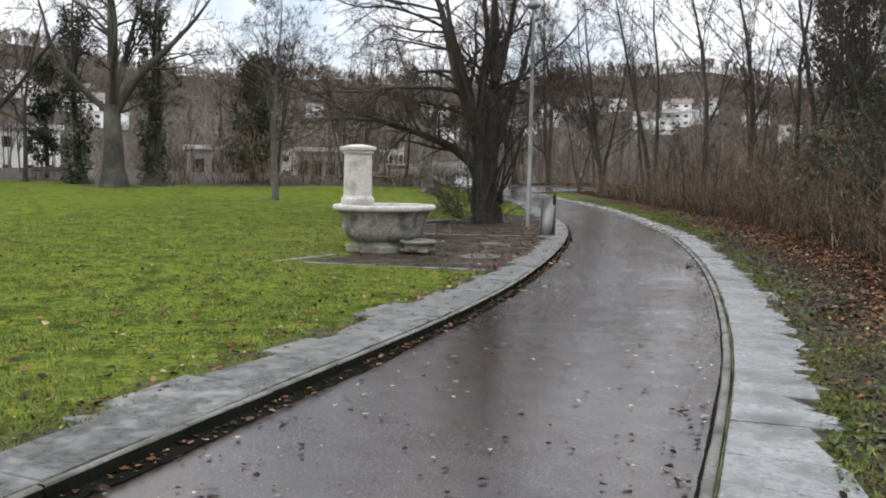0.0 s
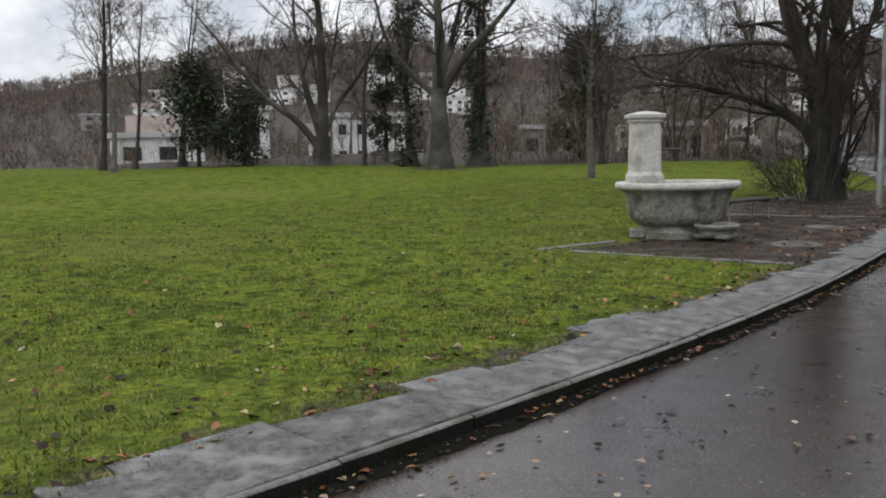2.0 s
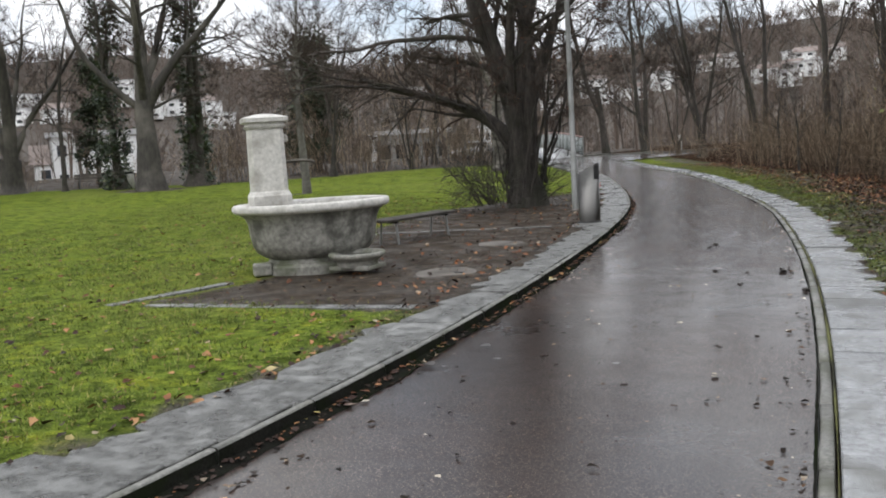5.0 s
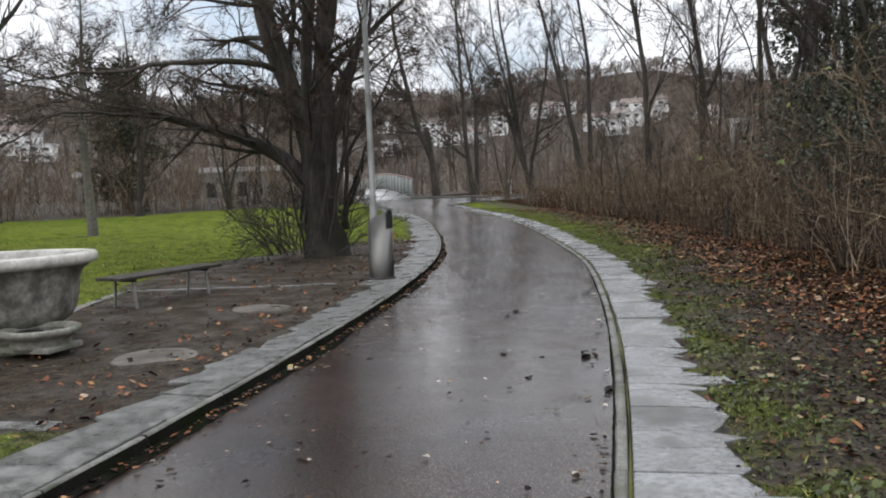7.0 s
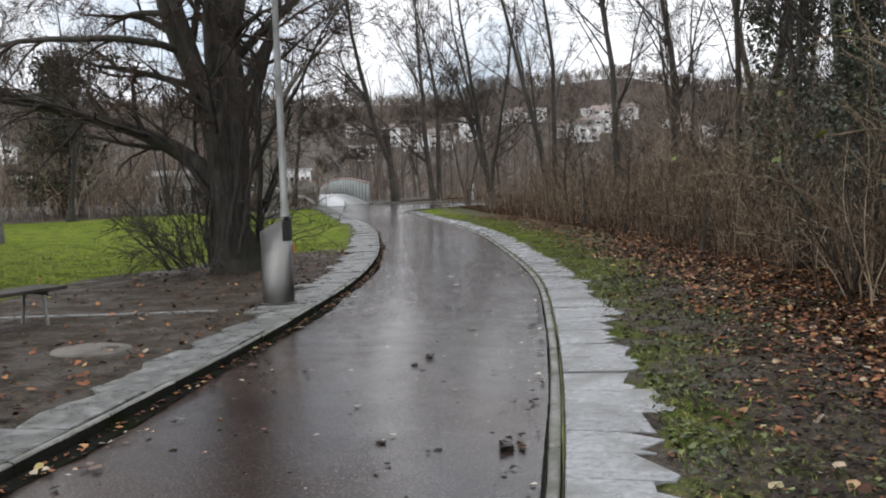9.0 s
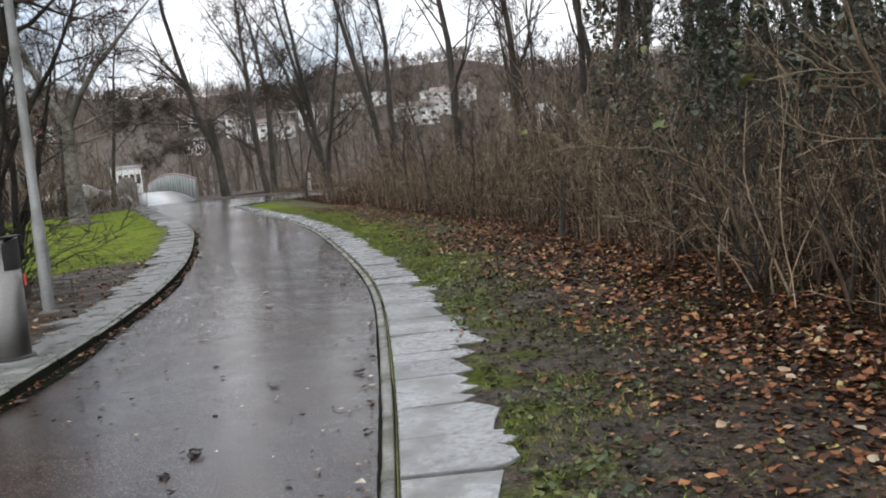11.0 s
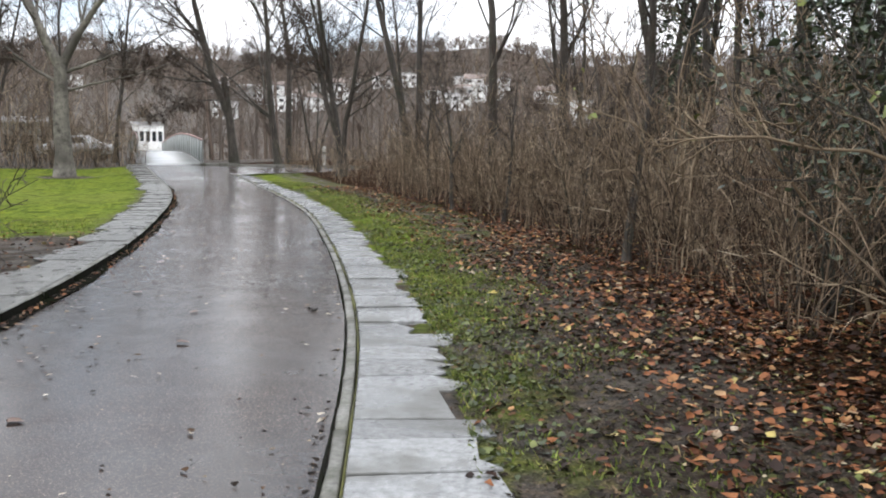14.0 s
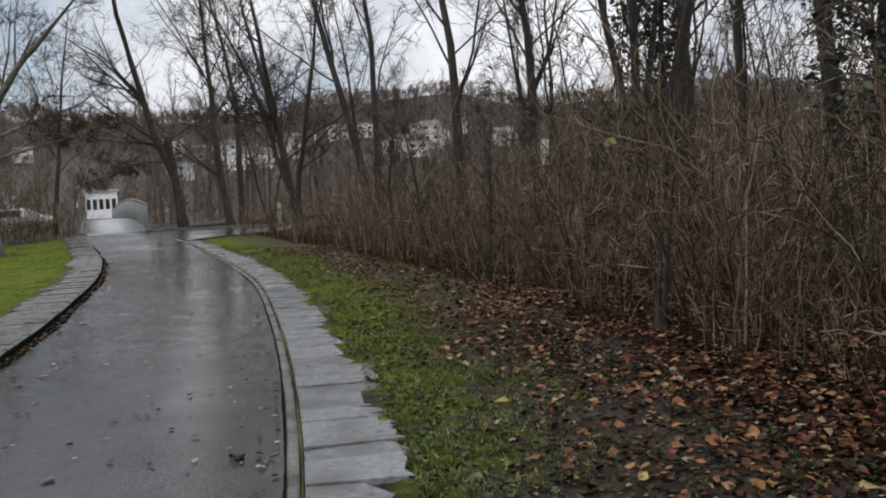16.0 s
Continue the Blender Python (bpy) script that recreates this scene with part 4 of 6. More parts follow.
def tree_meshes(seed, height, radius, stems=1, spread=0.12, lean=(0, 0), bark=None, limbs=10, density=1.0, low=0.3, angle=0.85, lift=0.05, wander=0.09, deep=True, twig_mat=None, fork=0.0):
    rng = np.random.default_rng(seed)
    d = np.zeros((stems, 3))
    d[:, 2] = 1
    if stems > 1:
        a = np.arange(stems) * 2 * np.pi / stems + rng.uniform(0, 0.6, stems)
        d[:, 0], d[:, 1] = np.cos(a) * spread * rng.uniform(0.5, 1.3, stems), np.sin(a) * spread * rng.uniform(0.5, 1.3, stems)
    d[:, 0] += lean[0]
    d[:, 1] += lean[1]
    p = d * np.array([0.6, 0.6, 0]) * radius * (0.5 if fork else 3)
    p[:, 2] = max(0.0, fork - 0.9)
    ln = height * rng.uniform(0.82, 1.0, stems)
    r = radius * (1.0 if stems == 1 else 0.56) * rng.uniform(0.8, 1.0, stems)
    pts, rad = grow(rng, p, d, ln, r, 10, 0.05, 0.02, 0.12)
    pieces = [tubes(pts, rad, 9)]
    if fork:
        bole, brad = grow(rng, np.array([[0, 0, -0.1]]), np.array([[lean[0], lean[1], 1.0]]), np.array([fork + 0.6]), np.array([radius]), 8, 0.015, 0.02, 0.5)
        pieces.append(tubes(bole, brad, 14))
    # the flare of the root
    foot, frad = np.array([[(0, 0, -0.3), (0, 0, 0.02), (lean[0] * 0.3, lean[1] * 0.3, 0.35), (lean[0], lean[1], 1.0)]], dtype=float), np.array([[1.75, 1.5, 1.15, 0.7]]) * radius
    fv, ff = tubes(foot, frad, 12)
    fv = fv * np.array([1, 1, 1]) + np.stack([0.12 * radius * np.sin(7 * np.arctan2(fv[:, 1], fv[:, 0])) * (fv[:, 2] < 0.3)] * 2 + [np.zeros(len(fv))], 1) * np.sign(fv)
    pieces.append((fv, ff))
    s, dd, l1, r1 = sprout(rng, pts, rad, ln, max(2, limbs // stems), low, 0.96, angle * 0.8, 0.42, 0.42)
    lp, lr = grow(rng, s, dd, l1, r1, 7, wander, lift)
    pieces.append(tubes(lp, lr, 6))
    plan = [(max(2, int(5 * density)), 0.15, 0.98, angle, 0.5, 5, wander * 1.3, lift, 4), (max(2, int(5 * density)), 0.15, 1.0, angle, 0.5, 4, wander * 1.5, lift, 3)]
    twigs, ends = crown_levels(rng, lp, lr, l1, plan)
    twigs.append(slivers(rng, ends, int(len(ends) * (9 if deep else 5)), height * 0.055, 0.0075 if deep else 0.012, lift))
    tv, tf = joined(pieces)
    cv, cf = joined(twigs)
    return np_mesh("trunk", tv, tf, bark or BARK, True), np_mesh("crown", cv, cf, twig_mat or TWIG), ends


def tree(m, meshes, label, group=""):
    ob = thing("tree", m, label, "tree", group)
    part("trunk", meshes[0], ob)
    part("crown", meshes[1], ob)
    return ob


def gz(x, y):
    return float(ground_z(x, y))


def bough_tree(seed, bole, radius, boughs, bark, limbs=7, density=5, reach=0.36, lift=0.03, wander=0.1, low=0.25, twig=0.006, flare=1.35):
    """A bole that divides into boughs: each starts at a height, with bearing, rise, length, radius and upward bend."""
    rng = np.random.default_rng(seed)
    bp, br = grow(rng, np.array([[0, 0, -0.15]]), np.array([[0, 0, 1.0]]), np.array([bole + 0.15]), np.array([radius]), 9, 0.03, 0.03, 0.72)
    br[:, 0], br[:, 1] = radius * flare, radius * (0.6 + 0.4 * flare)
    pieces = [tubes(bp, br, 22)]
    fv = pieces[0][0]
    turn = np.arctan2(fv[:, 1], fv[:, 0])
    knob = 1 + 0.1 * np.sin(3 * turn + fv[:, 2] * 0.5) + 0.07 * np.sin(5 * turn - fv[:, 2] * 0.8) + 0.05 * rng.normal(0, 1, len(fv))
    fv[:, 0] *= knob
    fv[:, 1] *= knob
    lines, radii, lengths = [], [], []
    for z0, bearing, rise, length, r, bend in boughs:
        a, e = radians(bearing), radians(rise)
        d = np.array([[math.cos(a) * math.cos(e), math.sin(a) * math.cos(e), math.sin(e)]])
        k = np.interp(z0, bp[0, :, 2], np.arange(9))
        at = np.array([[np.interp(k, np.arange(9), bp[0, :, c]) for c in range(3)]]) + d * np.array([1, 1, 0]) * radius * 0.25
        p, q = grow(rng, at, d, np.array([length]), np.array([r]), 14, 0.085, bend, 0.1)
        lines.append(p)
        radii.append(q)
        lengths.append(length)
        pieces.append(tubes(p, q, 10))
    pts, rad, ln = np.concatenate(lines), np.concatenate(radii), np.array(lengths)
    s, d, l1, r1 = sprout(rng, pts, rad, ln, limbs, low, 0.97, 0.8, reach, 0.5, flat=0.2)
    lp, lr = grow(rng, s, d, l1, np.maximum(r1, 0.014), 8, wander, lift, 0.2)
    pieces.append(tubes(lp, lr, 6))
    twigs, ends = crown_levels(rng, lp, lr, l1, [(density, 0.15, 0.98, 0.75, 0.5, 6, wander * 1.4, lift, 4), (density, 0.15, 1.0, 0.7, 0.5, 4, wander * 1.6, lift, 3)])
    twigs.append(slivers(rng, ends, len(ends) * 5, 0.5, twig, lift))
    tv, tf = joined(pieces)
    cv, cf = joined(twigs)
    return np_mesh("trunk", tv, tf, bark, True), np_mesh("crown", cv, cf, TWIG), ends, pts, rad


def terrace_tree():
    """A thick bole with upright stems, and long limbs that reach out low over the lawn."""
    rng = np.random.default_rng(21)
    boughs = [(0.9, 200, 84, 9.0, 0.27, 0.01), (0.3, 20, 82, 9.5, 0.27, 0.01), (1.5, 206, 50, 5.0, 0.2, 0.02), (2.2, 110, 72, 7.5, 0.16, 0.01), (2.2, 300, 74, 7.5, 0.17, 0.01), (3.6, 22, 40, 4.6, 0.1, 0.015), (2.9, 195, 66, 6.5, 0.16, 0.02), (0.2, 150, 80, 8.0, 0.15, 0.01), (0.2, 270, 83, 7.5, 0.16, 0.01),
              (0.4, 240, 70, 4.5, 0.06, 0.0), (0.5, 20, 74, 5.0, 0.07, 0.0)]
    meshes = bough_tree(8, 3.6, 0.32, boughs, BARK, 9, 5, 0.34, 0.0, 0.15, 0.22, 0.005, 1.7)
    ob = tree(pose(-8.1, 28.0, 0.03), meshes, "bare many-stemmed tree with long low limbs beside the terrace")
    n = 15
    st, dr, _, lr0 = sprout(rng, meshes[3][[0, 2, 6]], meshes[4][[0, 2, 6]], np.full(3, 5.0), 5, 0.32, 0.8, 1.0, 1.0, 0.5)
    a = np.radians(206) + np.linspace(-0.95, 0.95, n)[rng.permutation(n)]
    dr = np.stack([np.cos(a), np.sin(a), rng.uniform(0.1, 0.5, n)], 1)
    lp, lr = grow(rng, st, dr, rng.uniform(4.2, 6.4, n), np.clip(lr0, 0.035, 0.08), 14, 0.14, -0.022, 0.15)
    for i in range(n):
        lv, lf = tubes(lp[i:i + 1], lr[i:i + 1], 7)
        part("limb", np_mesh("limb", lv, [lf], BARK, True), ob)
    tw, ends = crown_levels(rng, lp, lr, np.full(n, 5.4), [(9, 0.15, 1.0, 0.7, 0.36, 7, 0.2, 0.012, 4), (5, 0.15, 1.0, 0.7, 0.5, 5, 0.22, 0.01, 3), (3, 0.15, 1.0, 0.6, 0.5, 3, 0.15, 0.0, 3)])
    tw.append(slivers(rng, ends, 2600, 0.4, 0.005, 0.0))
    cv, cf = joined(tw)
    part("twig_spray", np_mesh("twig_spray", cv, cf, TWIG), ob)
    pos = meshes[2].reshape(-1, 3)
    pos = pos[(np.hypot(pos[:, 0], pos[:, 1]) < 2.4) & (pos[:, 2] < 6.5) & (pos[:, 2] > 2.0)]
    pos = pos[rng.choice(len(pos), min(700, len(pos)), replace=False)]
    v, f = leaf_set(rng, pos, 0.075, 0.3)
    part("dead_foliage", np_mesh("dead_foliage", v, [f], RUSSET), ob, label="russet leaves still hanging")
    # shoots that climb close along the bole
    m = 16
    a = rng.uniform(0, 2 * np.pi, m)
    q = np.stack([np.cos(a) * 0.5, np.sin(a) * 0.5, rng.uniform(0, 0.5, m)], 1)
    cp, cr = grow(rng, q, np.stack([-np.cos(a) * 0.03, -np.sin(a) * 0.03, np.ones(m)], 1), rng.uniform(2.0, 4.2, m), rng.uniform(0.02, 0.06, m), 14, 0.1, 0.04, 0.35)
    tw, _ = crown_levels(rng, cp, cr, np.full(m, 2.2), [(7, 0.15, 1.0, 0.9, 0.34, 6, 0.26, 0.0, 3), (3, 0.2, 1.0, 0.8, 0.5, 4, 0.24, 0.0, 3)])
    cv, cf = joined([tubes(cp, cr, 7)] + tw)
    part("climber", np_mesh("climber", cv, cf, BARK), ob, label="gnarled shoots close along the trunk")
    # suckers round the foot, most of them on the lawn's side
    m = 60
    a = rng.uniform(0, 2 * np.pi, m)
    q = np.stack([np.cos(a) * 0.5, np.sin(a) * 0.5, np.zeros(m)], 1) * rng.uniform(0.7, 2.0, m)[:, None] + np.array([-0.4, -0.2, 0])
    dr = np.stack([np.cos(a) * 0.6, np.sin(a) * 0.6, np.ones(m)], 1)
    sp, sr = grow(rng, q, dr, rng.uniform(0.8, 2.2, m), rng.uniform(0.008, 0.018, m), 7, 0.24, -0.03, 0.3)
    tw, _ = crown_levels(rng, sp, sr, np.full(m, 1.5), [(5, 0.2, 1.0, 0.8, 0.5, 5, 0.24, -0.03, 3), (3, 0.2, 1.0, 0.7, 0.5, 3, 0.2, -0.02, 3)])
    cv, cf = joined([tubes(sp, sr, 5)] + tw)
    part("undergrowth", np_mesh("undergrowth", cv, cf, BARK), ob, label="thin dark shoots round the foot")


terrace_tree()

# single trees that stand out
GREAT = [(4.2, 215, 85, 9.5, 0.42, 0.01), (4.0, 38, 66, 9.5, 0.3, 0.05), (4.1, 222, 42, 9.0, 0.2, 0.1), (4.3, 120, 72, 8.5, 0.26, 0.03), (4.3, 320, 70, 8.0, 0.24, 0.03), (4.0, 30, 14, 4.0, 0.09, 0.06)]
tree(pose(-33.4, 40.6, gz(-33.4, 40.6)), bough_tree(31, 4.6, 0.6, GREAT, BARK_PALE, 9, 5, 0.4, 0.04, 0.13, 0.2, 0.011), "great bare tree with pale mottled bark and spreading boughs")
FORKED = [(1.4, 60, 87, 13.0, 0.4, 0.01), (0.8, 222, 58, 12.0, 0.26, 0.05), (1.6, 215, 76, 11.0, 0.26, 0.03), (1.7, 40, 68, 10.0, 0.2, 0.03), (1.6, 130, 70, 10.0, 0.2, 0.03)]
tree(pose(-41.9, 39.1, gz(-41.9, 39.1)), bough_tree(32, 1.8, 0.6, FORKED, BARK_PALE, 10, 5, 0.4, 0.04, 0.13, 0.22, 0.011, 1.7), "bare forked tree with leaning grey-brown stems")
YOUNG = [(3.6, 200, 85, 6.0, 0.1, 0.02)]
tree(pose(-20.7, 36.2, gz(-20.7, 36.2)), bough_tree(33, 3.8, 0.15, YOUNG, GREYBARK, 26, 5, 0.36, 0.03, 0.12, 0.02, 0.007, 1.25), "slender young bare tree on the lawn")
tree(pose(-48.1, 28.7, gz(-48.1, 28.7)), tree_meshes(34, 14, 0.17, 1, 0, (-0.03, 0), BIRCH, 16, 0.8, 0.45, 0.7, 0.05), "white-barked birch at the lawn edge")
PEELING = [(4.2, 200, 74, 7.0, 0.2, 0.02), (4.2, 20, 68, 7.0, 0.17, 0.02), (4.0, 20, 20, 5.0, 0.08, 0.0), (3.3, 30, 12, 4.5, 0.06, -0.01), (3.6, 210, 30, 4.0, 0.07, 0.01)]
tree(pose(-19.0, 52.2, gz(-19.0, 52.2)), bough_tree(35, 4.6, 0.33, PEELING, BIRCH, 8, 5, 0.36, 0.03, 0.13, 0.2, 0.008, 1.3), "bare tree with pale peeling bark near the bridge")
LEANING = [(2.6, 183, 83, 15.0, 0.2, 0.0), (4.2, 200, 8, 5.0, 0.06, 0.0), (3.4, 215, 5, 4.0, 0.05, 0.0), (4.4, 20, 25, 4.0, 0.05, 0.0)]
tree(pose(-16.4, 64.3, gz(-16.4, 64.3) - 0.1, 0, -4, 0), bough_tree(36, 4.6, 0.23, LEANING, BARK, 14, 5, 0.3, 0.0, 0.13, 0.1, 0.009), "tall dark leaning tree beside the bridge")
tree(pose(-13.2, 61.5, gz(-13.2, 61.5)), tree_meshes(37, 15, 0.19, 1, 0, (-0.05, 0), BARK, 20, 0.9, 0.15, 0.95, 0.02), "slim dark bare tree at the wood's edge")
CLUMP = [(0.5, 170, 84, 12.0, 0.14, 0.01), (0.4, 190, 87, 12.0, 0.12, 0.01), (0.4, 20, 87, 11.0, 0.11, 0.01), (0.6, 205, 78, 10.0, 0.11, 0.02)]
tree(pose(-8.3, 53.5, gz(-8.3, 53.5)), bough_tree(38, 0.9, 0.23, CLUMP, BARK, 13, 4, 0.28, 0.03, 0.13, 0.15, 0.008), "dark bare tree forked low down at the wood's edge")

# a few tree shapes, planted many times along the park's edge
SHAPES = [tree_meshes(50, 14, 0.2, 1, 0, (0.04, 0), BARK, 18, 0.8, 0.3, 0.75, 0.06, 0.09, False), tree_meshes(51, 12, 0.17, 1, 0, (-0.08, 0.03), BARK, 16, 0.8, 0.25, 0.8, 0.05, 0.09, False),
          tree_meshes(52, 15, 0.26, 2, 0.16, (0, 0), BARK, 18, 0.8, 0.3, 0.7, 0.06, 0.09, False), tree_meshes(53, 10, 0.13, 3, 0.2, (0, 0), BARK, 18, 0.8, 0.2, 0.7, 0.06, 0.09, False)]


def planted(x, y, shape, size, turn, label):
    tree(pose(x, y, gz(x, y) - 0.05, 0, 0, turn) @ Matrix.Scale(size, 4), SHAPES[shape], label, "bare trees along the park edge")


def park_edge():
    rng = np.random.default_rng(9)
    spots = [(-52.8, 30.5), (-51.9, 32.2), (-52.0, 35.7), (-46.3, 36.9), (-39.4, 40.4), (-43.5, 41.0), (-28.5, 50.0), (-25.5, 54.0), (-30.5, 53.5),
             (-23.0, 58.5), (-27.0, 60.0), (-34.5, 57.0), (-15.0, 69.5), (-24.5, 67.5), (-5.0, 50.5), (-10.5, 58.5), (-2.0, 47.5), (-6.5, 60.0), (0.5, 52.0), (1.0, 44.0), (4.5, 46.5), (6.0, 36.0), (8.0, 41.0), (5.8, 27.5), (8.5, 31.0), (11.0, 26.0), (6.8, 20.0), (5.0, 29.5), (6.2, 33.0), (3.6, 38.5), (2.2, 41.5), (5.4, 24.5), (7.2, 28.0), (4.2, 32.5), (8.4, 35.5), (6.0, 44.0), (0.2, 48.5), (9.0, 23.0), (7.4, 38.0)]
    for i, (x, y) in enumerate(spots):
        planted(x, y, i % 4, rng.uniform(0.75, 1.1), rng.uniform(0, 360), "bare dark-barked tree in the belt along the park")


park_edge()


def ivy_tree(x, y, h, r, seed, ivy_to, label, leaf=0.2, count=3600):
    rng = np.random.default_rng(seed)
    meshes = tree_meshes(seed, h, r, 2, 0.08, (0, 0), BARK, 16, 0.9, 0.4, 0.8, 0.05)
    ob = tree(pose(x, y, gz(x, y)), meshes, label)
    n, m = count, 60
    cz, ca = ivy_to * rng.uniform(0.0, 1.0, m) ** 0.85, rng.uniform(0, 2 * np.pi, m)
    cr = r * 0.9 + rng.uniform(0, 0.32, m) * (1.15 - 0.6 * cz / ivy_to)
    pick = rng.integers(0, m, n)
    q = np.stack([np.cos(ca) * cr, np.sin(ca) * cr, cz], 1)[pick] + rng.normal(0, 1, (n, 3)) * np.array([0.2, 0.2, 0.42])
    q[:, 2] = np.abs(q[:, 2])
    v, f = leaf_set(rng, q, leaf, 0.2)
    part("ivy", np_mesh("ivy", v, [f], IVY), ob, label="dense dark green ivy")


ivy_tree(3.9, 53.6, 15, 0.4, 61, 11, "tall bare tree wrapped in dark ivy within the wood")
ivy_tree(5.6, 55.5, 14, 0.36, 62, 9, "tall bare tree wrapped in dark ivy within the wood")
ivy_tree(4.4, 35.8, 13, 0.3, 63, 9.5, "ivy-clad tree standing in the thicket", 0.1, 7000)
ivy_tree(6.4, 31.0, 12, 0.3, 64, 8, "ivy-clad tree standing in the thicket", 0.09, 7000)
ivy_tree(3.5, 26.4, 8, 0.14, 67, 5.6, "ivy-clad young tree at the thicket front", 0.065, 7000)
ivy_tree(4.4, 24.2, 9, 0.16, 68, 6.4, "ivy-clad young tree at the thicket front", 0.065, 8000)
ivy_tree(3.1, 29.6, 8, 0.13, 69, 5.0, "ivy-clad young tree at the thicket front", 0.07, 5000)
ivy_tree(-36.7, 41.6, 12, 0.5, 65, 9.5, "ivy-clad stem beside the great tree")
ivy_tree(-33.2, 43.9, 13, 0.6, 66, 10.5, "ivy-clad stem beside the great tree")


def evergreen(x, y, h, width, seed, label, name="evergreen_bush"):
    """A dark conifer or holly: a stem, whorls of limbs and many small sprays."""
    rng = np.random.default_rng(seed)
    ob = thing(name, pose(x, y, gz(x, y)), label, "evergreen tree")
    pts, rad = grow(rng, np.array([[0, 0, 0]]), np.array([[0, 0, 1.0]]), np.array([h]), np.array([0.16]), 8, 0.03, 0.02, 0.1)
    v, f = tubes(pts, rad, 7)
    part("trunk", np_mesh("trunk", v, [f], BARK, True), ob)
    m = 26
    cz = h * rng.uniform(0.12, 0.95, m)
    ca = rng.uniform(0, 2 * np.pi, m)
    cr = width * (1 - (cz / h) ** 1.8) ** 0.6 * rng.uniform(0.15, 0.75, m)
    n = int(420 * h * width)
    pick = rng.integers(0, m, n)
    q = np.stack([np.cos(ca) * cr, np.sin(ca) * cr, cz], 1)[pick] + rng.normal(0, 1, (n, 3)) * np.array([0.3, 0.3, 0.24]) * width * 0.62
    q[:, 2] = np.abs(q[:, 2])
    v, f = leaf_set(rng, q, 0.22, 0.3)
    part("crown", np_mesh("crown", v, [f], CONIFER), ob)


evergreen(-49.6, 35.4, 6.6, 3.2, 71, "broad dark evergreen bush at the lawn edge")
evergreen(-47.4, 37.4, 5.2, 2.6, 72, "dark evergreen bush beside the lawn")
evergreen(-33.4, 55.8, 9.0, 2.6, 73, "slim dark green conifer behind the lawn", "conifer")
evergreen(-44.0, 47.0, 8.0, 1.5, 74, "dark conifer behind the lawn", "conifer")


# ---- the thicket along the path ----
def shrub_mesh(seed, height, stems, spread, mat, kids=4, twigs=700, thick=1.0):
    rng = np.random.default_rng(seed)
    a = rng.uniform(0, 2 * np.pi, stems)
    q = np.stack([np.cos(a), np.sin(a), np.zeros(stems)], 1) * (spread * rng.random(stems))[:, None]
    d = np.stack([np.cos(a) * 0.2, np.sin(a) * 0.2, np.ones(stems)], 1) + rng.normal(0, 0.14, (stems, 3))
    ln = height * rng.uniform(0.5, 1.15, stems)
    pts, rad = grow(rng, q, d, ln, thick * (0.004 + 0.014 * rng.random(stems) ** 2.2), 9, 0.12, -0.012, 0.25)
    tw, ends = crown_levels(rng, pts, rad, ln, [(kids, 0.15, 1.0, 0.62, 0.4, 6, 0.24, 0.01, 3)])
    tw.append(slivers(rng, ends, twigs, 0.26, 0.0036, 0.1))
    stem = tubes(pts, rad, 4)
    tv, tf = joined(tw)
    return (np_mesh("brushwood", stem[0], [stem[1]], mat), np_mesh("twigwork", tv, tf, [mat, STRAW], False, (np.arange(sum(len(g) for g in tf)) % 9 < (6 if seed % 3 == 0 else 2)).astype(int))), joined([stem] + tw)


BUSHES = [shrub_mesh(80 + i, (3.0, 3.5, 2.5, 4.1, 3.2, 2.1)[i], (18, 18, 20, 16, 20, 18)[i], 0.8, BRUSH, 4, 520) for i in range(6)]


LIGHT = [shrub_mesh(180 + i, (3.0, 3.4, 2.6, 3.8)[i], 11, 0.8, BRUSH, 4, 380)[1] for i in range(4)]


def brush_mass(name, spots, label):
    """A mass of shrubs that nobody could count, as one object."""
    rng = np.random.default_rng(len(spots))
    vs, fs, off = [], [], 0
    for i, (x, y, size) in enumerate(spots):
        v, f = LIGHT[i % 4]
        a = rng.uniform(0, 2 * np.pi)
        c, sn = math.cos(a) * size, math.sin(a) * size
        vs.append(np.stack([v[:, 0] * c - v[:, 1] * sn + x, v[:, 0] * sn + v[:, 1] * c + y, v[:, 2] * size + gz(x, y) - 0.03], 1))
        fs += [g + off for g in f]
        off += len(v)
    tagged(new(name, np_mesh(name, np.concatenate(vs), fs, BRUSH)), label, "thicket", kind="stuff")


def thicket():
    rng = np.random.default_rng(13)
    rest = []
    for row, (off, step) in enumerate(((0.3, 0.78), (1.1, 0.9), (2.1, 1.05), (3.4, 1.3), (5.0, 1.7), (7.2, 2.4))):
        y = 3.0
        while y < 62:
            x = float(x_shrub(y)) + off + rng.uniform(-0.35, 0.35)
            i = int(rng.integers(0, 6)) if row else int(rng.choice([0, 2, 4, 5]))
            s = rng.uniform(0.62, 1.05) * (0.78 + 0.09 * row) * (1 + 0.16 * math.sin(y * 0.85 + row) + 0.1 * math.sin(y * 2.1)) * (1 - 0.45 * float(ease(y, 43, 50)))
            if row < 3 and y < 46:
                ob = thing("shrub", pose(x, y, gz(x, y) - 0.03, 0, 0, rng.uniform(0, 360)) @ Matrix.Scale(s, 4), "leafless brown shrub in the thicket along the path", "shrub", "shrubs of the thicket")
                part("brushwood", BUSHES[i][0][0], ob)
                tagged(part("twigwork", BUSHES[i][0][1], ob), kind="stuff")
            else:
                rest.append((x, y, s))
            y += step * rng.uniform(0.75, 1.3) * (1.0 if y < 45 else 1.5)
    brush_mass("thicket", rest, "dense leafless brown thicket behind the front shrubs")


thicket()


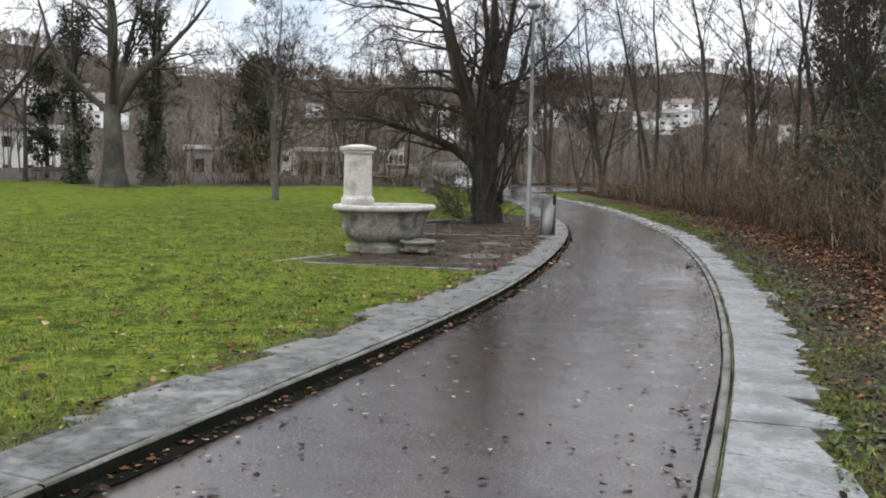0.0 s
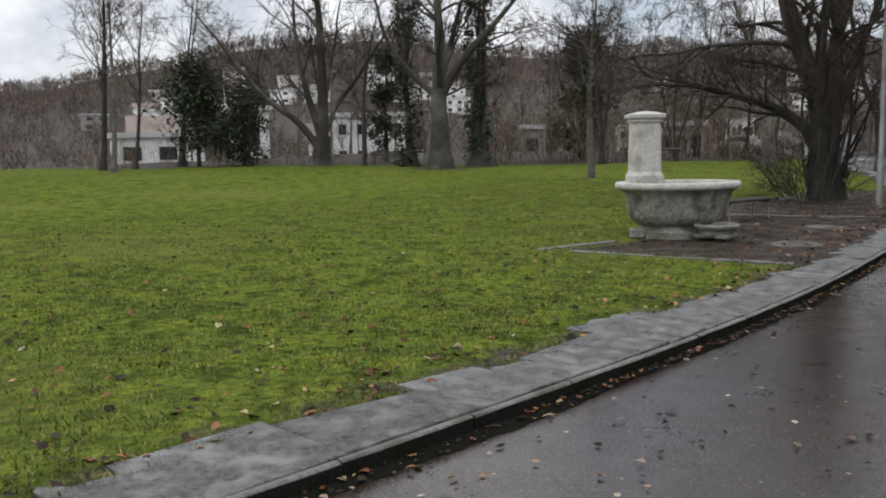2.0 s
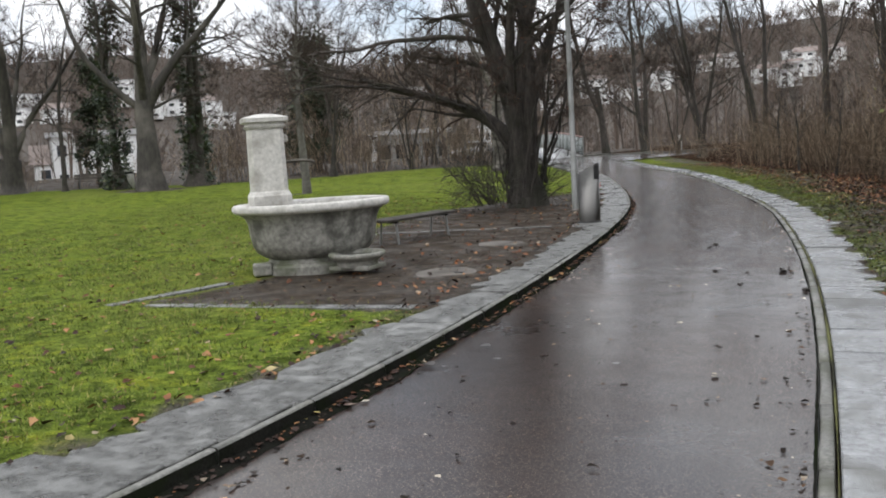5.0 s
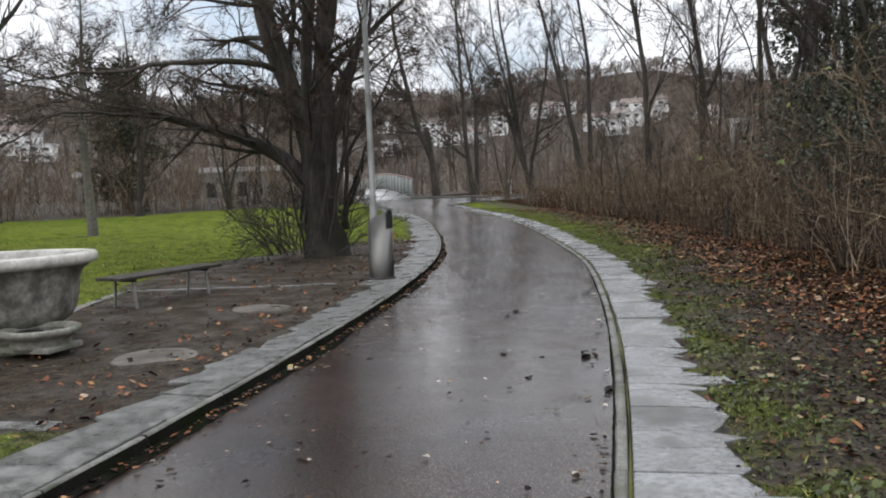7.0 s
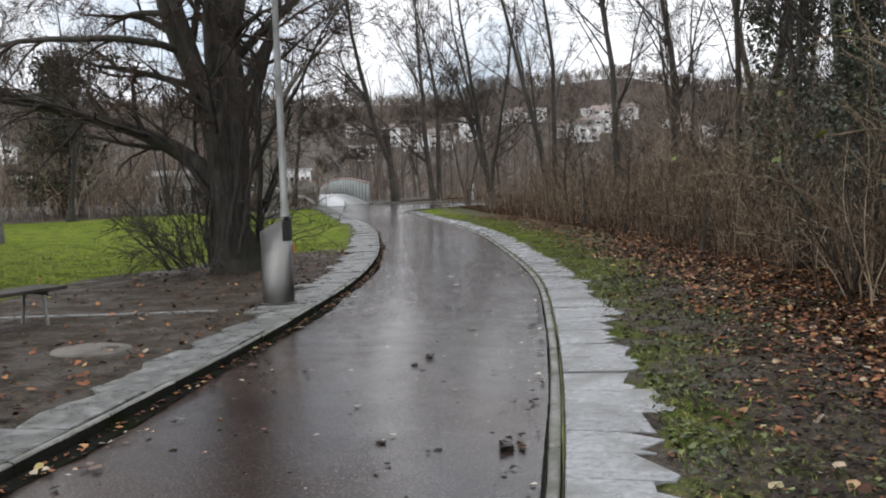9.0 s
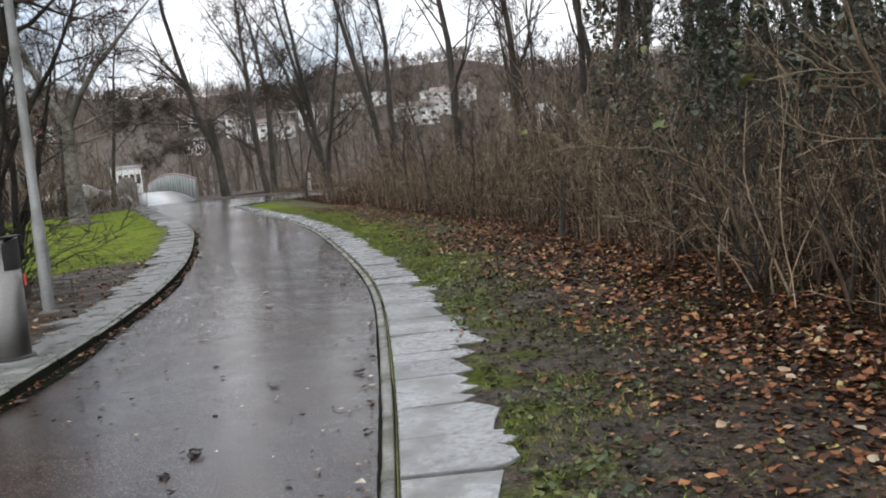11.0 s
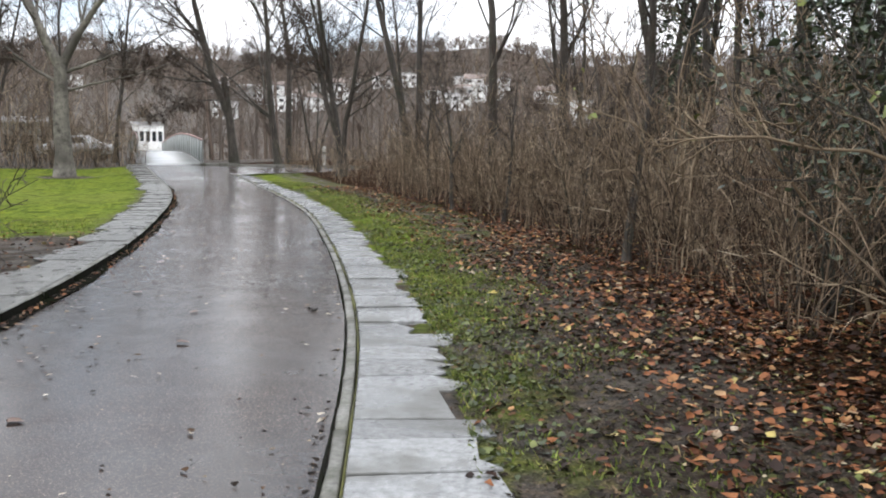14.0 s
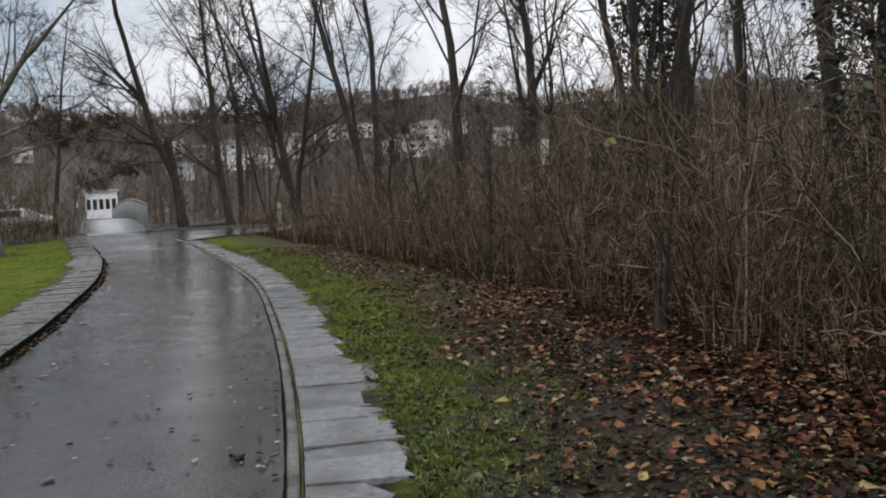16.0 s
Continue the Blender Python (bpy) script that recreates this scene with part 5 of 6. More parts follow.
def park_brush():
    """Undergrowth behind the lawn and by the bridge."""
    rng = np.random.default_rng(14)
    spots = []
    for i in range(125):
        x = rng.uniform(-36, -19) if i < 80 else rng.uniform(-62, -36)
        y = float(lawn_far(x)) + 1.5 + abs(rng.normal(0, 3.5))
        if abs(x + 31.8) > 1.2 and (y < 60 or abs(x + 18.85 + 0.477 * (y - 62)) > 3.4):
            spots.append((x, y, rng.uniform(0.5, 1.15) if i < 80 else rng.uniform(0.4, 0.85)))
    spots += [(-23.2, 68.0, 0.38), (-24.3, 70.2, 0.4), (-25.6, 72.6, 0.42), (-22.9, 66.4, 0.34), (-25.2, 64.2, 0.75), (-26.6, 65.2, 0.8), (-24.4, 66.0, 0.7), (-28.0, 66.0, 0.8), (-27.2, 63.4, 0.7)]
    for i in range(46):
        x = rng.uniform(-46, -21)
        y = float(lawn_far(x)) + rng.uniform(4, 15)
        if x > -38 and (y < 58 or abs(x + 18.85 + 0.477 * (y - 62)) > 4.5):
            spots.append((x, y, rng.uniform(1.1, 2.0)))
    brush_mass("undergrowth", spots, "leafless brown undergrowth behind the lawn")


park_brush()


def holly(x, y, h, width, seed):
    rng = np.random.default_rng(seed)
    ob = thing("evergreen_shrub", pose(x, y, gz(x, y) - 0.03), "dark green leafy shrub among the bare thicket", "shrub")
    pts, rad = grow(rng, rng.normal(0, 0.15, (9, 3)) * np.array([1, 1, 0]), rng.normal(0, 0.25, (9, 3)) + np.array([0, 0, 1]), np.full(9, h), np.full(9, 0.014), 6, 0.12, 0.0, 0.3)
    tw, ends = crown_levels(rng, pts, rad, np.full(9, h), [(7, 0.3, 1.0, 0.8, 0.4, 4, 0.15, 0.0, 3)])
    v, f = joined([tubes(pts, rad, 5)] + tw)
    part("branchwork", np_mesh("branchwork", v, f, BARK), ob)
    e = ends.reshape(-1, 3)
    e = np.repeat(e, 5, 0) + rng.normal(0, 0.09, (len(e) * 5, 3))
    v, f = leaf_set(rng, e, 0.062, 0.3)
    part("foliage", np_mesh("foliage", v, [f], IVY), ob)


holly(2.15, 24.6, 2.9, 0.9, 91)
holly(2.5, 26.2, 3.3, 1.0, 92)
holly(2.7, 22.6, 2.8, 0.9, 93)
holly(4.2, 30.2, 3.2, 1.0, 94)
holly(4.6, 23.3, 4.2, 1.0, 95)
holly(5.2, 27.2, 4.4, 1.0, 96)
holly(4.8, 20.2, 4.0, 1.0, 97)
holly(1.95, 27.6, 2.4, 0.9, 98)


def young_stems():
    rng = np.random.default_rng(19)
    for y in (13.5, 18.2, 20.8, 23.3, 26.4, 28.3, 31.2, 33.8, 36.5, 39.0, 42.5):
        x = float(x_shrub(y)) + rng.uniform(-0.1, 1.0)
        ob = tree(pose(x, y, gz(x, y) - 0.05, 0, 0, rng.uniform(0, 360)) @ Matrix.Scale(rng.uniform(0.2, 0.3), 4), SHAPES[int(rng.integers(0, 4))], "slim dark young tree in the thicket front", "young trees in the thicket")


young_stems()


def long_branches():
    """Bare branches that reach out of the thicket, with a few last leaves."""
    rng = np.random.default_rng(17)
    for i, (x, y, z, dx, dy, dz, ln) in enumerate(((2.6, 21.8, 0.3, -0.08, 0.1, 1.0, 3.6), (2.1, 24.6, 0.4, -0.2, 0.0, 1.0, 3.0), (2.2, 27.2, 0.2, -0.08, -0.1, 1.0, 3.8), (2.9, 19.4, 0.2, -0.08, 0.2, 1.0, 3.8), (1.5, 29.9, 0.2, -0.06, 0.1, 1.0, 3.4), (2.5, 25.6, 0.2, -0.15, -0.1, 1.0, 3.0))):
        ob = thing("sapling", pose(x, y, gz(x, y) - 0.03), "leaning bare sapling with a few yellow-green leaves", "sapling")
        pts, rad = grow(rng, np.array([[0, 0, 0.0]]), np.array([[dx, dy, dz]]), np.array([ln]), np.array([0.02]), 12, 0.16, -0.02, 0.3)
        tw, ends = crown_levels(rng, pts, rad, np.array([ln]), [(11, 0.4, 1.0, 0.8, 0.24, 7, 0.17, 0.01, 4), (3, 0.2, 1.0, 0.7, 0.5, 4, 0.2, 0.0, 3)])
        v, f = joined([tubes(pts, rad, 6)] + tw)
        part("branchwork", np_mesh("branchwork", v, f, STRAW), ob)
        e = ends[:, -1]
        e = e[e[:, 2] > 1.5]
        e = e[rng.choice(len(e), 8, replace=False)]
        v, f = leaf_set(rng, e, 0.09, 0.2, True)
        part("foliage", np_mesh("foliage", v, [f], SPARSE), ob, label="last yellow-green leaves")


long_branches()


# ---- woods: a belt by the river and the hillside ----
def simple_tree(seed, height, limbs, twigs, girth, long, width):
    rng = np.random.default_rng(seed)
    ln = np.array([height])
    pts, rad = grow(rng, np.zeros((1, 3)), np.array([[0.02, 0, 1.0]]), ln, np.array([girth]), 5, 0.05, 0.02, 0.2)
    s, d, l1, r1 = sprout(rng, pts, rad, ln, limbs, 0.15, 0.9, 0.7, 0.45, 0.6)
    lp, lr = grow(rng, s, d, l1, r1, 4, 0.12, 0.06, 0.3)
    v, f = joined([tubes(pts, rad, 3)] + ([tubes(lp, lr, 3)] if width < 0.1 else []))
    tv, tf = slivers(rng, lp, twigs, long, width, 0.15)
    f = np.concatenate(f)
    quads = np.concatenate([f[:, [0, 1, 2]], f[:, [0, 2, 3]], tf + len(v)])
    return np.concatenate([v, tv]), quads


def planting(name, protos, spots, sizes, mat, label):
    rng = np.random.default_rng(len(spots))
    vs, fs, off = [], [], 0
    for (x, y, z), s in zip(spots, sizes):
        v, f = protos[int(rng.integers(0, len(protos)))]
        a = rng.uniform(0, 2 * np.pi)
        c, sn = math.cos(a) * s, math.sin(a) * s
        vs.append(np.stack([v[:, 0] * c - v[:, 1] * sn + x, v[:, 0] * sn + v[:, 1] * c + y, v[:, 2] * s + z], 1))
        fs.append(f + off)
        off += len(v)
    me = np_mesh(name, np.concatenate(vs), [np.concatenate(fs)], mat)
    return tagged(new(name, me), label, "woods", kind="stuff")


def glade(x, y):
    """The open strip that the bridge leads into."""
    a = np.degrees(np.arctan2(-(x + 0.7), y - 20))
    return (a > 22.4) & (a < 26.6) & (np.hypot(x, y - 20) < 182)


def woods():
    rng = np.random.default_rng(23)
    belt = [simple_tree(100 + i, 12, 10, 240, 0.14, 1.6, 0.02) for i in range(5)]
    n = 600
    az, dist = np.radians(rng.uniform(-48, 74, n)), rng.uniform(46, 125, n)
    x, y = -5 - np.sin(az) * dist, 25 + np.cos(az) * dist
    keep = ((y > lawn_far(x) + 4) | (x > -12)) & (np.abs((x + 18.85) + 0.47 * (y - 62)) > 3.2)
    keep &= ~((x < -38) & (rng.random(n) < 0.5))
    keep &= ~glade(x, y)
    x, y = x[keep], y[keep]
    planting("river_woods", belt, np.stack([x, y, ground_z(x, y) - 0.1], 1), rng.uniform(0.32, 0.85, len(x)), FARWOOD, "bare grey-brown woods along the river")
    hill = [simple_tree(120 + i, 6.0, 8, 34, 0.11, 1.9, 0.12) for i in range(5)]
    n = 15000
    az, dist = np.radians(rng.uniform(-45, 78, n)), 112 + 365 * rng.random(n) ** 0.62
    x, y = -5 - np.sin(az) * dist, 25 + np.cos(az) * dist
    thin = (dist > 190) & (dist < 340) & (rng.random(n) < 0.5)
    thin |= glade(x, y)
    x, y = x[~thin], y[~thin]
    planting("hill_woods", hill, np.stack([x, y, ground_z(x, y) - 0.3], 1), rng.uniform(0.55, 1.15, len(x)) * np.where(np.hypot(x + 5, y - 25) < 300, 0.75, 1.1), FARWOOD, "bare brown woods covering the hillside")



def woods_behind():
    """Unseen trees added behind the walk, to darken what wet ground and steel mirror."""
    rng = np.random.default_rng(29)
    belt = [simple_tree(140 + i, 12, 12, 220, 0.16, 1.6, 0.02) for i in range(3)]
    n = 150
    az, dist = np.radians(rng.uniform(84, 308, n)), rng.uniform(32, 95, n)
    x, y = -5 - np.sin(az) * dist, 15 + np.cos(az) * dist
    planting("unseen_back_woods", belt, np.stack([x, y, ground_z(x, y) - 0.1], 1), rng.uniform(0.6, 1.2, n), FARWOOD, "unseen bare trees added behind the walk to darken reflections")


woods()
woods_behind()


# ---- grass and leaves ----
def grass():
    rng = np.random.default_rng(31)
    n = 340000
    y = 1.5 + 34 * rng.random(n) ** 1.35
    sl = 0.6 + 17 * rng.random(n) ** 1.3
    x = x_left(y) - sl
    ok = ~((y + rng.normal(0, 0.22, n) > 14.6) & (y < 33) & (x + rng.normal(0, 0.22, n) > np.interp(y, [14.3, 16.2, 18.6, 19.7, 21.9, 22.6, 27, 32, 36], [-8.1, -7.5, -8.0, -8.3, -9.0, -9.6, -10.5, -9.0, -8.2])))
    thin = np.sin(x * 1.9 + np.sin(y * 1.3) * 1.5) * np.sin(y * 2.1 + np.sin(x * 0.9) * 1.7)
    ok &= rng.random(n) < (ease(sl, 0.6, 2.0) * 0.7 + 0.35) * (0.62 + 0.6 * thin)
    x, y = x[ok], y[ok]
    m = 95000
    y2 = 3 + 47 * rng.random(m)
    x2 = x_right(y2) + 0.72 + 1.5 * rng.random(m) ** 1.6
    patch = np.sin(x2 * 2.3 + np.sin(y2 * 1.1) * 2) * np.sin(y2 * 1.4 + 1.0) + 0.4 * rng.normal(0, 1, m) > 0.05 + 0.5 * (1 - ease(y2, 22, 26)) - 0.5 * ease(y2, 28, 36)
    x, y = np.concatenate([x, x2[patch]]), np.concatenate([y, y2[patch]])
    n = len(x)
    z = ground_z(x, y) + np.sin(x * 1.7 + np.sin(y * 1.1)) * np.sin(y * 1.3 + np.sin(x * 0.8)) * 0.014 - 0.008
    a, h, w = rng.uniform(0, 2 * np.pi, n), rng.uniform(0.022, 0.055, n), rng.uniform(0.004, 0.009, n)
    lx, ly = rng.normal(0, 0.024, n), rng.normal(0, 0.024, n)
    p = np.stack([x, y, z], 1)
    side = np.stack([np.cos(a) * w, np.sin(a) * w, np.zeros(n)], 1)
    tip = p + np.stack([lx, ly, h], 1)
    v = np.stack([p - side, p + side, tip], 1).reshape(-1, 3)
    me = np_mesh("grass", v, [np.arange(n * 3).reshape(-1, 3)], BLADES)
    tagged(new("grass", me), "short mossy green lawn grass blades", "grass", kind="stuff")


grass()


def litter():
    rng = np.random.default_rng(37)
    n = 110000
    y = 2 + 46 * rng.random(n) ** 0.9
    u = rng.normal(-0.1, 1.25, n)
    x = x_shrub(y) + u
    drift = 0.65 + 0.5 * np.sin(x * 2.1 + np.sin(y * 0.9) * 2) * np.sin(y * 1.6 + np.sin(x * 1.2))
    ok = (x - x_right(y) > 0.62) & (rng.random(n) < (0.9 * ease(x - x_right(y), 0.6, 2.1) + 0.17) * drift * (1 - 0.55 * ease(y, 30, 38)))
    x, y = x[ok], y[ok]
    m = 5200
    yl = 3 + 30 * rng.random(m)
    xl = x_left(yl) - 0.7 - 14 * rng.random(m) ** 1.9
    k = 260
    yt, xt = 14.5 + 18 * rng.random(k), -4.8 - 4.5 * rng.random(k)
    x, y = np.concatenate([x, xl, xt]), np.concatenate([y, yl, yt])
    z = ground_z(x, y) + 0.006 + 0.02 * rng.random(len(x))
    v, f = leaf_set(rng, np.stack([x, y, z], 1), 0.06, 0.7, True)
    tagged(new("leaf_litter", np_mesh("leaf_litter", v, [f], LITTER)), "brown and russet fallen leaves on soil and grass", "leaves", kind="stuff")
    n = 60000
    y = 5 + 28 * rng.random(n)
    x = x_right(y) + 0.66 + (x_shrub(y) + 0.4 - x_right(y)) * rng.random(n) ** 0.8
    v, f = leaf_set(rng, np.stack([x, y, ground_z(x, y) + 0.003 + 0.012 * rng.random(n)], 1), 0.034, 0.7, True)
    tagged(new("leaf_mulch", np_mesh("leaf_mulch", v, [f], MULCH)), "dark rotting leaf scraps and moss covering the verge", "leaves", kind="stuff")
    # the wet line of leaves and dirt along the foot of the kerb
    n = 1300
    y = 2.5 + 42 * rng.random(n)
    off = 0.015 + np.abs(rng.normal(0, 0.06, n))
    pts = np.array([side_point(LEFT, float(a), float(b)) for a, b in zip(y, off)])
    v, f = leaf_set(rng, np.stack([pts[:, 0], pts[:, 1], 0.03 + road_z(y)], 1), 0.045, 0.85, True)
    tagged(new("gutter_debris", np_mesh("gutter_debris", v, [f], LITTER)), "small wet leaf scraps along the kerb foot", "leaves", kind="stuff")


litter()


def weeds():
    rng = np.random.default_rng(39)
    n = 34000
    y = 3 + 44 * rng.random(n)
    x = x_right(y) + 0.7 + 2.3 * rng.random(n) ** 1.2
    patch = np.sin(x * 2.9 + np.sin(y * 1.7) * 2) * np.sin(y * 2.3 + 0.6) + 0.35 * rng.normal(0, 1, n) > 0.15 + 0.45 * ease(y, 18, 19.5) * (1 - ease(y, 23, 25))
    x, y = x[patch], y[patch]
    v, f = leaf_set(rng, np.stack([x, y, ground_z(x, y) + 0.004 + 0.02 * rng.random(len(x))], 1), 0.04, 0.6, True)
    tagged(new("verge_weeds", np_mesh("verge_weeds", v, [f], WEED)), "small green weeds and moss on the dark verge", "weeds", kind="stuff")


weeds()


def gutter_dirt():
    rng = np.random.default_rng(43)
    verts, faces = [], []
    ys = np.arange(-2, 54, 0.08)
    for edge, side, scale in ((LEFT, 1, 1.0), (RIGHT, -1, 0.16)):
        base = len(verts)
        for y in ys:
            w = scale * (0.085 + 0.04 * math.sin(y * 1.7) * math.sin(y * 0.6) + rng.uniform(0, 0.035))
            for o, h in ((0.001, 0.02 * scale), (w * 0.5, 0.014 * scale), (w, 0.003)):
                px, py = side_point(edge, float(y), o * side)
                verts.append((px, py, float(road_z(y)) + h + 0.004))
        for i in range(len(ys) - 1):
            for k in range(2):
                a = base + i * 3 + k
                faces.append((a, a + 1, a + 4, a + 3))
    # the dirt shares the kerb face's black, painted shade included
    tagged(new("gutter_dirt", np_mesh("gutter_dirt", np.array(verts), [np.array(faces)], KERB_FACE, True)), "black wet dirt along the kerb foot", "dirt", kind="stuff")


gutter_dirt()


def road_leaves():
    rng = np.random.default_rng(41)
    protos = []
    mats = [surf("leaf_" + n, c, tuple(min(1, v * 1.7) for v in c), None, 6, 30, (0.3, 0.5), 0.1) for n, c in (("brown", (0.07, 0.034, 0.02)), ("tan", (0.27, 0.145, 0.07)), ("pale", (0.26, 0.22, 0.15)), ("dark", (0.018, 0.014, 0.012)))]
    for i in range(8):
        v, f = leaf_set(rng, np.zeros((1, 3)), 0.1, 0.93, True)
        protos.append(np_mesh("leaf", v, [f], mats[i % 4]))
    for i in range(150):
        y = float(2.5 + 38 * rng.random() ** 1.2)
        if i % 3:
            x = side_point(LEFT, y, float(0.08 + abs(rng.normal(0, 0.55))))
        else:
            t = rng.random()
            x = side_point(LEFT, y, float(0.2 + 2.2 * t))
        ob = new("fallen_leaf", protos[int(rng.choice([0, 0, 1, 1, 2, 3, 3, 4, 5, 6, 7]))])
        s = rng.uniform(0.4, 1.0)
        ob.matrix_basis = pose(x[0], x[1], 0.026 + float(road_z(y)), 0, 0, rng.uniform(0, 360)) @ Matrix.Diagonal((s, s, s * 0.25, 1))
        tagged(ob, "wet fallen leaf lying on the asphalt", "leaf", "fallen leaves on the path")


road_leaves()


def path_scraps():
    rng = np.random.default_rng(45)
    n = 2400
    y = 2.5 + 45 * rng.random(n) ** 1.1
    t = np.where(rng.random(n) < 0.55, rng.random(n), np.where(rng.random(n) < 0.5, np.abs(rng.normal(0, 0.12, n)), 1 - np.abs(rng.normal(0, 0.06, n))))
    t = np.clip(t, 0.02, 0.98)
    x = x_left(y) * (1 - t) + x_right(y) * t
    z = 0.012 * np.sin(np.pi * t) + road_z(y) + 0.013
    v, f = leaf_set(rng, np.stack([x, y, z], 1), 0.042, 0.93, True)
    tagged(new("path_scraps", np_mesh("path_scraps", v, [f], SCRAP)), "tiny leaf scraps and grit on the wet asphalt", "debris", kind="stuff")


path_scraps()


def leaf_clumps():
    """Dark wet clods of leaves and earth on the asphalt."""
    rng = np.random.default_rng(49)
    for x, y, size in ((-2.23, 20.04, 0.055), (-1.00, 17.79, 0.09), (-0.67, 16.54, 0.075), (-1.78, 17.77, 0.06), (-1.40, 17.70, 0.04), (-1.35, 16.85, 0.04), (-2.20, 20.40, 0.08), (-1.16, 25.56, 0.06), (-2.66, 27.43, 0.06), (-2.07, 30.94, 0.05)):
        ob = thing("leaf_clump", pose(x, y, float(road_z(y)) + 0.008, 0, 0, rng.uniform(0, 360)), "dark wet clump of rotted leaves on the asphalt", "leaf clump", "clumps on the path")
        bm = bmesh.new()
        bmesh.ops.create_icosphere(bm, subdivisions=2, radius=size / 2)
        for v in bm.verts:
            v.co *= rng.uniform(0.65, 1.3)
            v.co.z = max(0.0, v.co.z * 0.7 + size * 0.12)
        part("clod", bm_mesh("clod", bm, CLOD), ob)
        q = np.concatenate([rng.normal(0, size * 0.3, (9, 2)), size * rng.uniform(0.1, 0.4, (9, 1))], 1)
        v, f = leaf_set(rng, q, size * 0.6, 0.5, True)
        part("leaves", np_mesh("leaves", v, [f], CLOD), ob)


leaf_clumps()


# ---- kerbs, moss and the rough stone slabs along both sides ----
def kerbs():
    for edge, side, height, wide, y_end, label in ((LEFT, -1, 0.105, 0.06, 61.0, "low stone kerb with a face black from wet algae and painted shade"), (RIGHT, 1, 0.016, 0.078, 55.0, "narrow flat kerb stones along the path")):
        ob = tagged(new("kerb_left" if side < 0 else "kerb_right"), label, "kerb", kind="structure")
        y = -2.0
        rng = np.random.default_rng(5 + side)
        while y < y_end:
            y2 = min(y + rng.uniform(0.9, 1.15), y_end)
            verts, faces, slots = [], [], []
            n = 4
            dz = rng.uniform(-0.004, 0.004)
            for i in range(n + 1):
                yy = y + 0.006 + (y2 - y - 0.012) * i / n
                z = float(road_z(yy)) + dz
                chip = rng.uniform(-0.006, 0.004)
                for off, h in ((0, -0.08), (0.004 - chip, height - 0.012), (0.016 - chip, height + chip * 0.5), (wide - 0.008, height), (wide, height - 0.008), (wide, -0.08)):
                    px, py = side_point(edge, yy, side * off)
                    verts.append((px, py, z + h))
            for i in range(n):
                for j in range(5):
                    a, b = i * 6 + j, i * 6 + j + 1
                    faces.append((a, b, b + 6, a + 6) if side > 0 else (b, a, a + 6, b + 6))
                    # the left front face takes the black of algae and painted shade
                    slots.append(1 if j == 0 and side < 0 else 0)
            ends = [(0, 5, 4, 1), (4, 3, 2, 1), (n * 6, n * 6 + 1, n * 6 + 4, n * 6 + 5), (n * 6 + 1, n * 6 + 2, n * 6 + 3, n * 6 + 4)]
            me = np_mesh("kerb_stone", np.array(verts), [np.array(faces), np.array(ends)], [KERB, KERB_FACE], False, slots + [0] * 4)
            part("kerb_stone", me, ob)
            y = y2


kerbs()


def moss_line():
    rng = np.random.default_rng(47)
    verts, faces = [], []
    ys = np.arange(-2, 54, 0.06)
    for y in ys:
        fat = 0.6 + 0.4 * math.sin(y * 2.3) * math.sin(y * 0.9 + 1)
        fat = max(0.0, fat - 0.35) * 1.5
        w = 0.003 + 0.011 * fat + rng.uniform(0, 0.006) * fat
        for k, (o, h) in enumerate(((0.093 - w, 0.0), (0.093, 0.006 + 0.034 * fat), (0.093 + w, 0.0))):
            px, py = side_point(RIGHT, float(y), o)
            verts.append((px, py, float(road_z(y)) + h))
    for i in range(len(ys) - 1):
        for k in range(2):
            a = i * 3 + k
            faces.append((a, a + 1, a + 4, a + 3))
    tagged(new("moss_strip", np_mesh("moss_strip", np.array(verts), [np.array(faces)], MOSS, True)), "yellow-green moss in the joint behind the kerb", "moss", kind="stuff")


moss_line()


def slab(outline, z, thick, rng):
    """A split stone slab: an uneven outline, a top edge slightly worn."""
    bm = bmesh.new()
    c = sum((Vector(p) for p in outline), Vector((0, 0))) / len(outline)
    tilt = (rng.normal(0, 0.006), rng.normal(0, 0.006))

    def at(p, k, h):
        q = c + (Vector(p) - c) * k
        return bm.verts.new((q.x, q.y, z + h + (q.x - c.x) * tilt[0] + (q.y - c.y) * tilt[1]))

    low = [at(p, 1.0, -thick) for p in outline]
    mid = [at(p, 1.0, -0.006) for p in outline]
    reach = max((Vector(p) - c).length for p in outline)
    top = [at(p, 1 - 0.009 / reach, 0.0) for p in outline]
    n = len(outline)
    for a, b in ((low, mid), (mid, top)):
        for i in range(n):
            bm.faces.new((a[i], a[(i + 1) % n], b[(i + 1) % n], b[i]))
    bm.faces.new(top)
    return bm


